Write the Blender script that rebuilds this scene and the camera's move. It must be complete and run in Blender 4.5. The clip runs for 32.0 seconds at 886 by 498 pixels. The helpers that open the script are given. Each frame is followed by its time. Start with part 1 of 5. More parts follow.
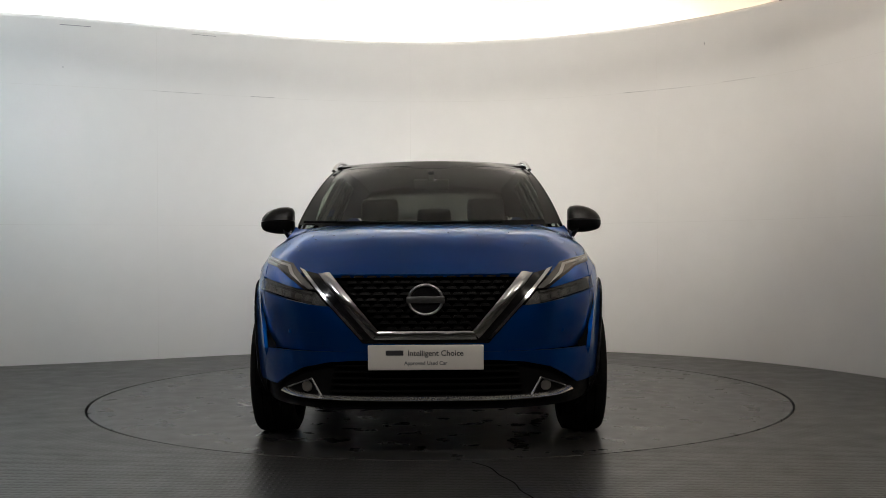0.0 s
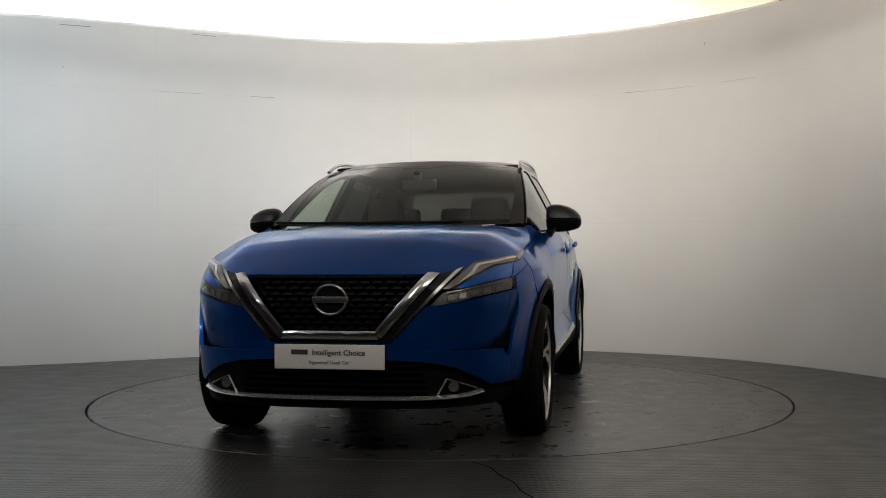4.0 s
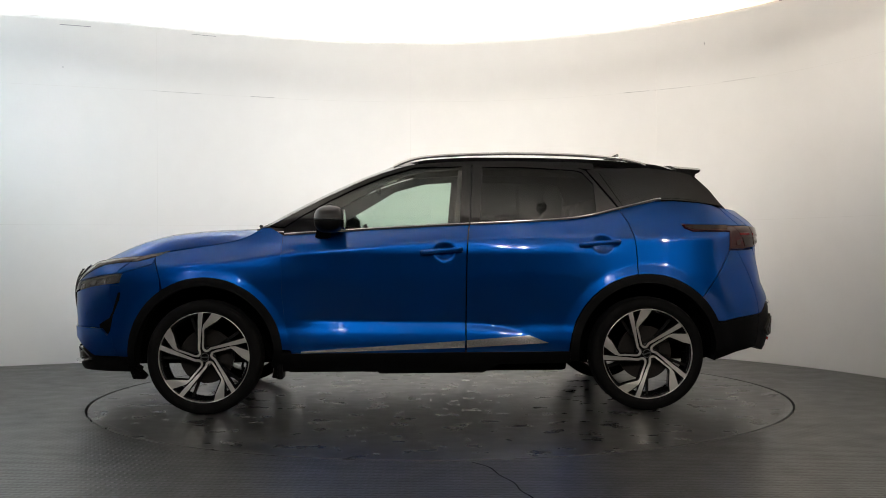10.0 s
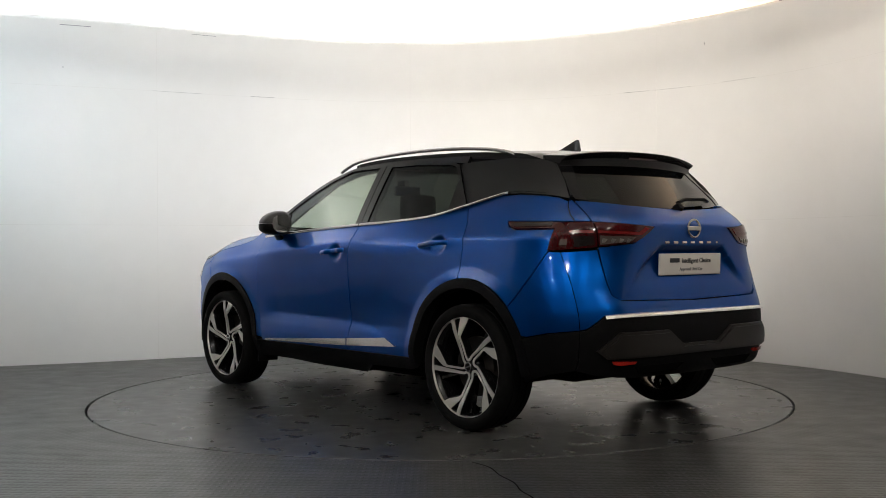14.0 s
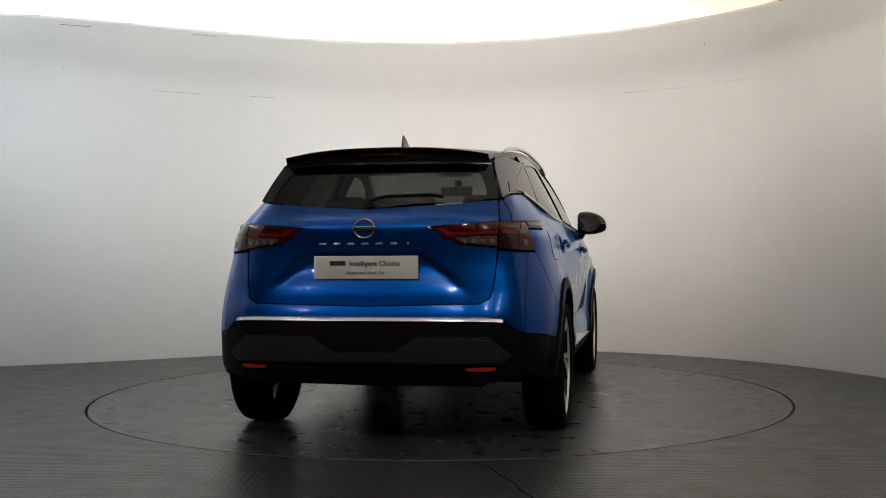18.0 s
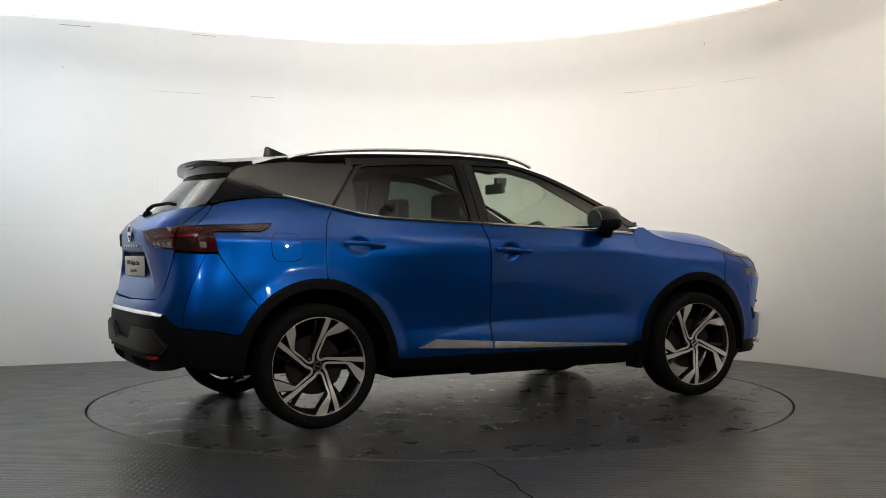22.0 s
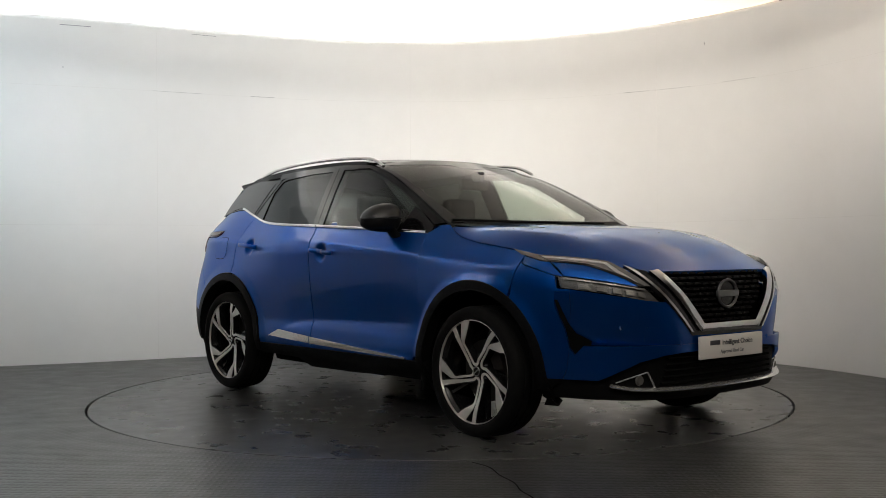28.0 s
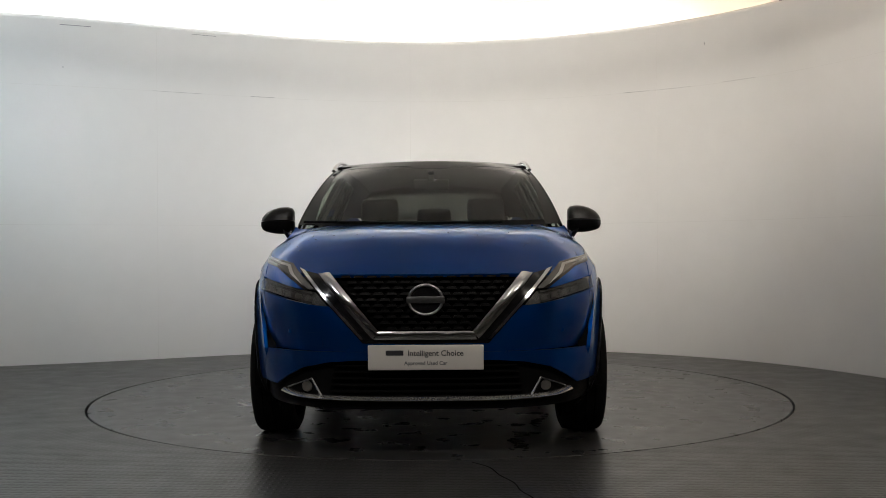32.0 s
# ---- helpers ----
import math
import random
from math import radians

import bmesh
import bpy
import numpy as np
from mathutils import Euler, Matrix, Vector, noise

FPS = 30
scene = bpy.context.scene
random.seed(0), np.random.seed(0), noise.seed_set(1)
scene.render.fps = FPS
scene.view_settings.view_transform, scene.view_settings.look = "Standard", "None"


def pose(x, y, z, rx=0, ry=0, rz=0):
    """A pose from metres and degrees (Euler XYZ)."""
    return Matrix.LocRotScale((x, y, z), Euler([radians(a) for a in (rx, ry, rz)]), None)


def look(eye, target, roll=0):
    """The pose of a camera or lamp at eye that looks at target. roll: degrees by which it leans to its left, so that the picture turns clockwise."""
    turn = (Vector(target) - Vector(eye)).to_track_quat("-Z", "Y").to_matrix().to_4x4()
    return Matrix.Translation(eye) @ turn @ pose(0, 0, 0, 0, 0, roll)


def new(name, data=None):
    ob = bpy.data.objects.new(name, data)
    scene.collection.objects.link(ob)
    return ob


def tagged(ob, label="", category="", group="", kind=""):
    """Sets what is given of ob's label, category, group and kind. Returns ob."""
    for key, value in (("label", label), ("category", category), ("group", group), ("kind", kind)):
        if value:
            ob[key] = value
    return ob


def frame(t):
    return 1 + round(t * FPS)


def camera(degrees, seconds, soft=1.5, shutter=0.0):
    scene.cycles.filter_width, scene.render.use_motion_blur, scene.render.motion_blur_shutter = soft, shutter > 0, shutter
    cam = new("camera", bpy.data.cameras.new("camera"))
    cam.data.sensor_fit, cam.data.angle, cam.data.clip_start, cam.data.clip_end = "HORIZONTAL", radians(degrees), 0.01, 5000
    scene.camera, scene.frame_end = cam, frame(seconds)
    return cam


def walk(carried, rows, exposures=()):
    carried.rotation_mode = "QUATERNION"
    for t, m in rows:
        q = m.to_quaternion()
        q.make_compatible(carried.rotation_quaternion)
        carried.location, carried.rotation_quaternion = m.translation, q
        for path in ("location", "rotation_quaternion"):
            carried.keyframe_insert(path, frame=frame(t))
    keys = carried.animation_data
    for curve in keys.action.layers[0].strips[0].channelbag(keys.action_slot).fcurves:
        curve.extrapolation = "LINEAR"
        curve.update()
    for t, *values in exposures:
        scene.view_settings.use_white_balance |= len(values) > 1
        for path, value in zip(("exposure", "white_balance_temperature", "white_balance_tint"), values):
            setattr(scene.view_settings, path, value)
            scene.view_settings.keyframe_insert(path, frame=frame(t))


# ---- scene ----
cam = camera(45.53, 32.0, soft=0.9)
walk(cam, [(0.0, pose(0, -7.216, 0.986, 90.0, 0.355, -0.193)), (32.0, pose(0, -7.216, 0.986, 90.0, 0.355, -0.193))],
     exposures=[(0.0, -0.11), (2.5, -0.11), (4.0, -0.12), (6.0, -0.04), (7.0, 0.14), (9.0, 0.34), (13.0, 0.39), (14.5, 0.29), (16.0, 0.05), (17.0, -0.02), (18.0, -0.04), (19.0, 0.02), (21.0, 0.34), (23.0, 0.48), (25.5, 0.44),
                (28.0, 0.22), (29.0, 0.06), (30.0, -0.04), (32.0, -0.11)])

# ---- light ----
world = bpy.data.worlds.new("world")
scene.world = world
world.use_nodes = True
world.node_tree.nodes["Background"].inputs[0].default_value = (0.9, 0.95, 1.0, 1)
world.node_tree.nodes["Background"].inputs[1].default_value = 0.02
COVE_POWER = 13.8
WALL_FILL_POWER = 12.2
SPOT_POWER = 24.0


# ---- materials ----
def material(name, colour, rough=0.5, metal=0.0, coat=0.0, emit=0.0, grain=0.0, grain_scale=40.0, bump=0.0, bump_scale=200.0,
             coat_rough=0.03, spec=0.5, rough_var=0.0):
    m = bpy.data.materials.new(name)
    m.use_nodes = True
    n, l = m.node_tree.nodes, m.node_tree.links
    b = n["Principled BSDF"]
    b.inputs["Base Color"].default_value = (*colour, 1)
    b.inputs["Roughness"].default_value = rough
    b.inputs["Metallic"].default_value = metal
    b.inputs["Coat Weight"].default_value = coat
    b.inputs["Coat Roughness"].default_value = coat_rough
    b.inputs["Specular IOR Level"].default_value = spec
    if emit:
        b.inputs["Emission Color"].default_value = (*colour, 1)
        b.inputs["Emission Strength"].default_value = emit
    tex = n.new("ShaderNodeTexCoord")
    if grain or rough_var:
        fine = n.new("ShaderNodeTexNoise")
        fine.inputs["Scale"].default_value = grain_scale
        fine.inputs["Detail"].default_value = 6
        l.new(tex.outputs["Object"], fine.inputs["Vector"])
        big = n.new("ShaderNodeTexNoise")
        big.inputs["Scale"].default_value = grain_scale / 14
        big.inputs["Detail"].default_value = 3
        l.new(tex.outputs["Object"], big.inputs["Vector"])
        both = n.new("ShaderNodeMath")
        both.operation = "ADD"
        l.new(fine.outputs["Fac"], both.inputs[0]), l.new(big.outputs["Fac"], both.inputs[1])
        if grain:
            mix = n.new("ShaderNodeMix")
            mix.data_type = "RGBA"
            ramp = n.new("ShaderNodeMapRange")
            ramp.inputs["From Min"].default_value, ramp.inputs["From Max"].default_value = 0.6, 1.4
            l.new(both.outputs[0], ramp.inputs["Value"]), l.new(ramp.outputs[0], mix.inputs["Factor"])
            mix.inputs[6].default_value = (*[c * (1 - grain) for c in colour], 1)
            mix.inputs[7].default_value = (*[min(1, c * (1 + grain)) for c in colour], 1)
            l.new(mix.outputs[2], b.inputs["Base Color"])
        if rough_var:
            rr = n.new("ShaderNodeMapRange")
            rr.inputs["From Min"].default_value, rr.inputs["From Max"].default_value = 0.6, 1.4
            rr.inputs["To Min"].default_value, rr.inputs["To Max"].default_value = max(0, rough - rough_var), rough + rough_var
            l.new(both.outputs[0], rr.inputs["Value"]), l.new(rr.outputs[0], b.inputs["Roughness"])
    if bump:
        grit = n.new("ShaderNodeTexNoise")
        grit.inputs["Scale"].default_value = bump_scale
        l.new(tex.outputs["Object"], grit.inputs["Vector"])
        bp = n.new("ShaderNodeBump")
        bp.inputs["Strength"].default_value, bp.inputs["Distance"].default_value = bump, 0.002
        l.new(grit.outputs["Fac"], bp.inputs["Height"]), l.new(bp.outputs[0], b.inputs["Normal"])
    return m


def glass(name, tint, gloss=0.02, ior=1.5):
    """Thin tinted pane: what passes is tinted, the rest is mirrored by Fresnel."""
    m = bpy.data.materials.new(name)
    m.use_nodes = True
    n, l = m.node_tree.nodes, m.node_tree.links
    n.remove(n["Principled BSDF"])
    clear, shine, mix = n.new("ShaderNodeBsdfTransparent"), n.new("ShaderNodeBsdfGlossy"), n.new("ShaderNodeMixShader")
    facing, power, scale, base = n.new("ShaderNodeLayerWeight"), n.new("ShaderNodeMath"), n.new("ShaderNodeMath"), n.new("ShaderNodeMath")
    clear.inputs["Color"].default_value = (*tint, 1)
    shine.inputs["Roughness"].default_value = gloss
    f0 = ((ior - 1) / (ior + 1)) ** 2
    facing.inputs["Blend"].default_value = 0.5
    power.operation, scale.operation, base.operation = "POWER", "MULTIPLY", "ADD"
    power.inputs[1].default_value, scale.inputs[1].default_value, base.inputs[1].default_value = 5.0, 1 - f0, f0
    l.new(facing.outputs["Facing"], power.inputs[0]), l.new(power.outputs[0], scale.inputs[0]), l.new(scale.outputs[0], base.inputs[0])
    l.new(base.outputs[0], mix.inputs["Fac"]), l.new(clear.outputs[0], mix.inputs[1]), l.new(shine.outputs[0], mix.inputs[2])
    l.new(mix.outputs[0], n["Material Output"].inputs["Surface"])
    return m


def paint(name, colour):
    """Metallic blue under a clear coat, with dried water runs that dull the coat."""
    m = material(name, colour, 0.34, 0.84, 0.8, spec=0.3, coat_rough=0.02)
    n, l = m.node_tree.nodes, m.node_tree.links
    b = n["Principled BSDF"]
    b.inputs["Specular Tint"].default_value = (0.16, 0.58, 1.0, 1)
    tex, stretch, runs = n.new("ShaderNodeTexCoord"), n.new("ShaderNodeMapping"), n.new("ShaderNodeTexNoise")
    stretch.inputs["Scale"].default_value = (16, 16, 2.2)
    stretch.inputs["Rotation"].default_value = (0, 0.25, 0)
    runs.inputs["Scale"].default_value, runs.inputs["Detail"].default_value = 1.0, 5
    l.new(tex.outputs["Object"], stretch.inputs["Vector"]), l.new(stretch.outputs[0], runs.inputs["Vector"])
    dull = n.new("ShaderNodeMapRange")
    dull.inputs["From Min"].default_value, dull.inputs["From Max"].default_value = 0.52, 0.72
    dull.inputs["To Min"].default_value, dull.inputs["To Max"].default_value = 0.015, 0.16
    l.new(runs.outputs["Fac"], dull.inputs["Value"]), l.new(dull.outputs[0], b.inputs["Coat Roughness"])
    return m


PAINT = paint("blue_paint", (0.0, 0.062, 0.31))
GLOSS = material("black_gloss", (0.006, 0.006, 0.007), 0.10, 0.0, 0.0, spec=0.5, grain=0.1, grain_scale=30)
ROOFBLACK = material("roof_black", (0.006, 0.006, 0.0065), 0.16, spec=0.32, grain=0.1, grain_scale=20)
PLASTIC = material("black_plastic", (0.0045, 0.0045, 0.0048), 0.5, spec=0.08, grain=0.25, grain_scale=30, bump=0.1, bump_scale=900)
DIFFUSER = material("grey_plastic", (0.015, 0.013, 0.0115), 0.42, 0.1, grain=0.12, grain_scale=30, bump=0.15, bump_scale=700)
DARK = material("dark_void", (0.003, 0.003, 0.003), 0.9, spec=0.05)
CHROME = material("chrome", (0.72, 0.72, 0.73), 0.12, 1.0, grain=0.03, grain_scale=8)
MIRROR = material("polished_chrome", (0.72, 0.72, 0.73), 0.13, 1.0, grain=0.03, grain_scale=8)
SATIN = material("satin_aluminium", (0.78, 0.78, 0.79), 0.22, 0.88, grain=0.03, grain_scale=8)
MACHINED = material("machined_alloy", (0.74, 0.72, 0.69), 0.34, 0.7, grain=0.04, grain_scale=20)
RIMBLACK = material("rim_black", (0.005, 0.005, 0.0055), 0.2, 0.0, 0.15, grain=0.2, grain_scale=40)
RUBBER = material("tyre_rubber", (0.005, 0.005, 0.005), 0.8, spec=0.12, grain=0.3, grain_scale=20, bump=0.3, bump_scale=300)
BRAKE = material("brake_disc", (0.022, 0.019, 0.017), 0.5, 0.6, grain=0.25, grain_scale=60)
GLASS = glass("clear_glass", (0.66, 0.78, 0.71), ior=1.7)
WIND = glass("windscreen_glass", (0.60, 0.62, 0.56), ior=1.75)
REARGLASS = glass("rear_glass", (0.11, 0.12, 0.115), ior=1.7)
PRIVACY = glass("privacy_glass", (0.05, 0.06, 0.056), ior=1.5)
LENS = glass("lamp_lens", (0.75, 0.77, 0.78))
REDLENS = material("red_lens", (0.045, 0.003, 0.004), 0.08, 0.0, 0.3, grain=0.3, grain_scale=50)
REDGLOW = material("red_light_bar", (0.13, 0.008, 0.008), 0.2, 0.0, 0.3, grain=0.3, grain_scale=80)
REFLECT = material("red_reflector", (0.42, 0.02, 0.012), 0.25, 0.0, 0.8, grain=0.3, grain_scale=200)
DARKCHROME = material("dark_chrome", (0.20, 0.20, 0.205), 0.3, 0.9, grain=0.1, grain_scale=60)
GUIDE = material("light_guide_clear", (0.42, 0.42, 0.41), 0.3, 0.1, 0.5, grain=0.1, grain_scale=60)
SMOKE = material("smoked_lens", (0.010, 0.008, 0.008), 0.15, 0.0, 0.2, grain=0.3, grain_scale=40)
BLADE = material("light_blade", (0.13, 0.127, 0.12), 0.25, 0.1, 0.6, grain=0.15, grain_scale=60)
HOUSING = material("lamp_housing_grey", (0.11, 0.105, 0.095), 0.35, 0.3, grain=0.3, grain_scale=40)
BRIGHT = material("bright_trim", (0.80, 0.80, 0.80), 0.22, 0.85, grain=0.03, grain_scale=8)
LAMPCLEAR = material("lamp_clear_section", (0.105, 0.085, 0.076), 0.2, 0.3, 0.4, grain=0.3, grain_scale=60)
LAMPGREY = material("lamp_reflector", (0.20, 0.19, 0.175), 0.3, 0.6, grain=0.3, grain_scale=50)
CARD = material("plate_white", (0.63, 0.605, 0.57), 0.4, grain=0.02, grain_scale=20)
INK = material("plate_ink", (0.03, 0.03, 0.035), 0.5)
GREYINK = material("plate_grey_ink", (0.16, 0.16, 0.17), 0.5)
TRIM = material("interior_trim", (0.035, 0.034, 0.034), 0.65, grain=0.2, grain_scale=30, bump=0.2)
SEAT = material("seat_leather", (0.014, 0.013, 0.012), 0.6, spec=0.15, grain=0.2, grain_scale=25, bump=0.3, bump_scale=250)
HEADLINER = material("headliner", (0.045, 0.042, 0.040), 0.9, grain=0.06, grain_scale=60)
WALLPAINT = material("wall_paint", (0.79, 0.79, 0.78), 0.55, grain=0.02, grain_scale=6, bump=0.05, bump_scale=120)
CEILPAINT = material("cove_paint", (0.82, 0.81, 0.79), 0.7, grain=0.02, grain_scale=6)
CEILING = material("ceiling_paint", (0.80, 0.760, 0.715), 0.7, grain=0.03, grain_scale=6)
SEAM = material("seam_filler", (0.72, 0.715, 0.70), 0.7, grain=0.05)
LED = material("led_strip", (1.0, 0.98, 0.95), 0.5, emit=COVE_POWER * 0.9)
LED_FRONT = material("led_strip_front", (1.0, 0.96, 0.91), 0.5, emit=COVE_POWER * 1.1)
LED_COOL = material("led_strip_cool", (0.92, 0.97, 1.0), 0.5, emit=COVE_POWER * 1.15)
LED_WARM = material("led_strip_warm", (1.0, 0.78, 0.55), 0.5, emit=COVE_POWER * 0.5)
JOINT = material("open_joint", (0.34, 0.34, 0.36), 0.8)
WATER = material("water_film", (0.012, 0.012, 0.012), 0.14, spec=0.8)
DROP = material("rain_drop", (0.02, 0.022, 0.03), 0.05, spec=0.5)
HALLPAINT = material("hall_paint", (0.33, 0.31, 0.285), 0.7, grain=0.1, grain_scale=5)
STEEL = material("dark_steel", (0.05, 0.05, 0.05), 0.5)


def floor_material(name, base, tread, wet, grit):
    """Dark rubber sheet: raised bar pattern at the scale of the tread, scuffs, and a damp sheen."""
    m = bpy.data.materials.new(name)
    m.use_nodes = True
    n, l = m.node_tree.nodes, m.node_tree.links
    b = n["Principled BSDF"]
    tex = n.new("ShaderNodeTexCoord")
    def noise_node(scale, detail=5):
        k = n.new("ShaderNodeTexNoise")
        k.inputs["Scale"].default_value, k.inputs["Detail"].default_value = scale, detail
        l.new(tex.outputs["Object"], k.inputs["Vector"])
        return k
    big, mid, fine = noise_node(0.9), noise_node(6), noise_node(60)
    mix = n.new("ShaderNodeMix")
    mix.data_type = "RGBA"
    mix.inputs[6].default_value = (*[base * 0.86] * 3, 1)
    mix.inputs[7].default_value = (base * 1.15, base * 1.14, base * 1.10, 1)
    add = n.new("ShaderNodeMath")
    add.operation = "ADD"
    l.new(big.outputs["Fac"], add.inputs[0]), l.new(mid.outputs["Fac"], add.inputs[1])
    rng = n.new("ShaderNodeMapRange")
    rng.inputs["From Min"].default_value, rng.inputs["From Max"].default_value = 0.65, 1.35
    l.new(add.outputs[0], rng.inputs["Value"]), l.new(rng.outputs[0], mix.inputs["Factor"]), l.new(mix.outputs[2], b.inputs["Base Color"])
    rr = n.new("ShaderNodeMapRange")
    rr.inputs["From Min"].default_value, rr.inputs["From Max"].default_value = 0.3, 0.7
    rr.inputs["To Min"].default_value, rr.inputs["To Max"].default_value = wet - 0.05, wet + 0.05
    l.new(mid.outputs["Fac"], rr.inputs["Value"]), l.new(rr.outputs[0], b.inputs["Roughness"])
    # tread: short bars in a brick layout
    brick = n.new("ShaderNodeTexBrick")
    brick.inputs["Scale"].default_value = 1.0
    brick.inputs["Brick Width"].default_value, brick.inputs["Row Height"].default_value = 0.062, 0.031
    brick.inputs["Mortar Size"].default_value = 0.009
    brick.inputs["Mortar Smooth"].default_value = 0.6
    l.new(tex.outputs["Object"], brick.inputs["Vector"])
    bp = n.new("ShaderNodeBump")
    bp.inputs["Strength"].default_value, bp.inputs["Distance"].default_value = tread, 0.003
    bp2 = n.new("ShaderNodeBump")
    bp2.inputs["Strength"].default_value, bp2.inputs["Distance"].default_value = grit, 0.003
    l.new(brick.outputs["Fac"], bp.inputs["Height"]), l.new(fine.outputs["Fac"], bp2.inputs["Height"])
    l.new(bp2.outputs[0], bp.inputs["Normal"]), l.new(bp.outputs[0], b.inputs["Normal"])
    return m


FLOOR = floor_material("rubber_floor", 0.034, 0.45, 0.34, 0.08)
DISC = floor_material("turntable_rubber", 0.040, 0.015, 0.30, 0.06)


# ---- mesh helpers ----
def part(name, bm, mat, parent=None, label=""):
    me = bpy.data.meshes.new(name)
    bm.to_mesh(me)
    bm.free()
    me.materials.append(mat)
    ob = new(name, me)
    if parent is not None:
        ob.parent = parent
    return tagged(ob, label=label)


def smooth(bm, angle=35):
    for f in bm.faces:
        f.smooth = True
    lim = radians(angle)
    for e in bm.edges:
        if len(e.link_faces) != 2 or e.calc_face_angle(0) > lim:
            e.smooth = False
    return bm


def mirrored(bm):
    """A copy of bm on the other side of the car's centre plane."""
    c = bm.copy()
    for v in c.verts:
        v.co.y = -v.co.y
    bmesh.ops.reverse_faces(c, faces=c.faces[:])
    return c


def both(name, bm, mat, parent, label=""):
    c = mirrored(bm)
    return part(name, bm, mat, parent, label), part(name, c, mat, parent, label)


def interp(x, *knots):
    return float(np.interp(x, [k[0] for k in knots], [k[1] for k in knots]))


def ss(a, b, x):
    t = min(1, max(0, (x - a) / (b - a)))
    return t * t * (3 - 2 * t)


def spline(points, n=6, closed=False):
    """Catmull-Rom through points of any dimension."""
    p = [np.array(q, float) for q in points]
    out, m = [], len(p)
    for i in range(m if closed else m - 1):
        a, b, c, d = (p[(i + k) % m] if closed else p[min(m - 1, max(0, i + k))] for k in (-1, 0, 1, 2))
        for j in range(n):
            t = j / n
            out.append(0.5 * (2 * b + (c - a) * t + (2 * a - 5 * b + 4 * c - d) * t * t + (3 * b - a - 3 * c + d) * t ** 3))
    if not closed:
        out.append(p[-1])
    return [tuple(q) for q in out]


def arc(cx, cz, r, a0, a1, n=18):
    return [(cx + r * math.cos(radians(a0 + (a1 - a0) * i / n)), cz + r * math.sin(radians(a0 + (a1 - a0) * i / n))) for i in range(n + 1)]


def inset(poly, d):
    """The outline moved inwards by d."""
    p = [Vector(q) for q in poly]
    area = sum(p[i - 1].x * p[i].y - p[i].x * p[i - 1].y for i in range(len(p)))
    s, out = (1 if area > 0 else -1), []
    for i in range(len(p)):
        a, b, c = p[i - 1], p[i], p[(i + 1) % len(p)]
        e, f = (b - a), (c - b)
        if e.length < 1e-6 or f.length < 1e-6:
            out.append(b)
            continue
        e.normalize(), f.normalize()
        n1, n2 = Vector((-e.y, e.x)) * s, Vector((-f.y, f.x)) * s
        k = n1 + n2
        k = k / max(0.35, k.length_squared / 2) if k.length > 1e-6 else n1
        out.append(b + k * d)
    return [tuple(q) for q in out]


def sheet(outline, place, out, step=0.035, gap=0.0025, depth=0.018, lift=0.0, bm=None):
    """A curved panel: the flat outline cut into a grid, laid on the surface place(a, b), with turned-in edges. out: a way that its face looks."""
    flat = bmesh.new()
    f = flat.faces.new([flat.verts.new((a, b, 0)) for a, b in (inset(outline, gap) if gap else outline)])
    f.normal_update()
    bmesh.ops.triangulate(flat, faces=[f])
    lo = [min(v.co[i] for v in flat.verts) for i in (0, 1)]
    hi = [max(v.co[i] for v in flat.verts) for i in (0, 1)]
    for i in (0, 1):
        k = math.ceil(lo[i] / step) * step
        while k < hi[i]:
            no = [0, 0, 0]
            no[i] = 1
            co = [0, 0, 0]
            co[i] = k
            bmesh.ops.bisect_plane(flat, geom=flat.verts[:] + flat.edges[:] + flat.faces[:], plane_co=co, plane_no=no, dist=1e-5)
            k += step
    bmesh.ops.remove_doubles(flat, verts=flat.verts[:], dist=1e-5)
    out = Vector(out)
    spot, norm = {}, {}
    for v in flat.verts:
        a, b = v.co.x, v.co.y
        p = Vector(place(a, b))
        n = (Vector(place(a + 0.004, b)) - Vector(place(a - 0.004, b))).cross(Vector(place(a, b + 0.004)) - Vector(place(a, b - 0.004)))
        n.normalize()
        if n.dot(out) < 0:
            n = -n
        spot[v], norm[v] = p + n * lift, n
    edge = [e for e in flat.edges if len(e.link_faces) == 1]
    if depth:
        rim = {v for e in edge for v in e.verts}
        made = bmesh.ops.extrude_edge_only(flat, edges=edge)["geom"]
        fresh = [g for g in made if isinstance(g, bmesh.types.BMVert)]
        where = {(round(v.co.x, 5), round(v.co.y, 5)): v for v in rim}
        for v in fresh:
            o = where.get((round(v.co.x, 5), round(v.co.y, 5)))
            spot[v], norm[v] = spot[o] - norm[o] * depth, norm[o]
        for e in edge:
            e.smooth = False
    for v, p in spot.items():
        v.co = p
    top = [f for f in flat.faces if all(v in norm for v in f.verts)]
    flat.normal_update()
    score = sum(f.calc_area() * f.normal.dot(norm[f.verts[0]]) for f in top)
    if score < 0:
        bmesh.ops.reverse_faces(flat, faces=flat.faces[:])
    for f in flat.faces:
        f.smooth = True
    if bm is None:
        return flat
    join(bm, flat)
    return bm


def join(bm, other):
    tmp = bpy.data.meshes.new("tmp")
    other.to_mesh(tmp)
    other.free()
    bm.from_mesh(tmp)
    bpy.data.meshes.remove(tmp)
    return bm


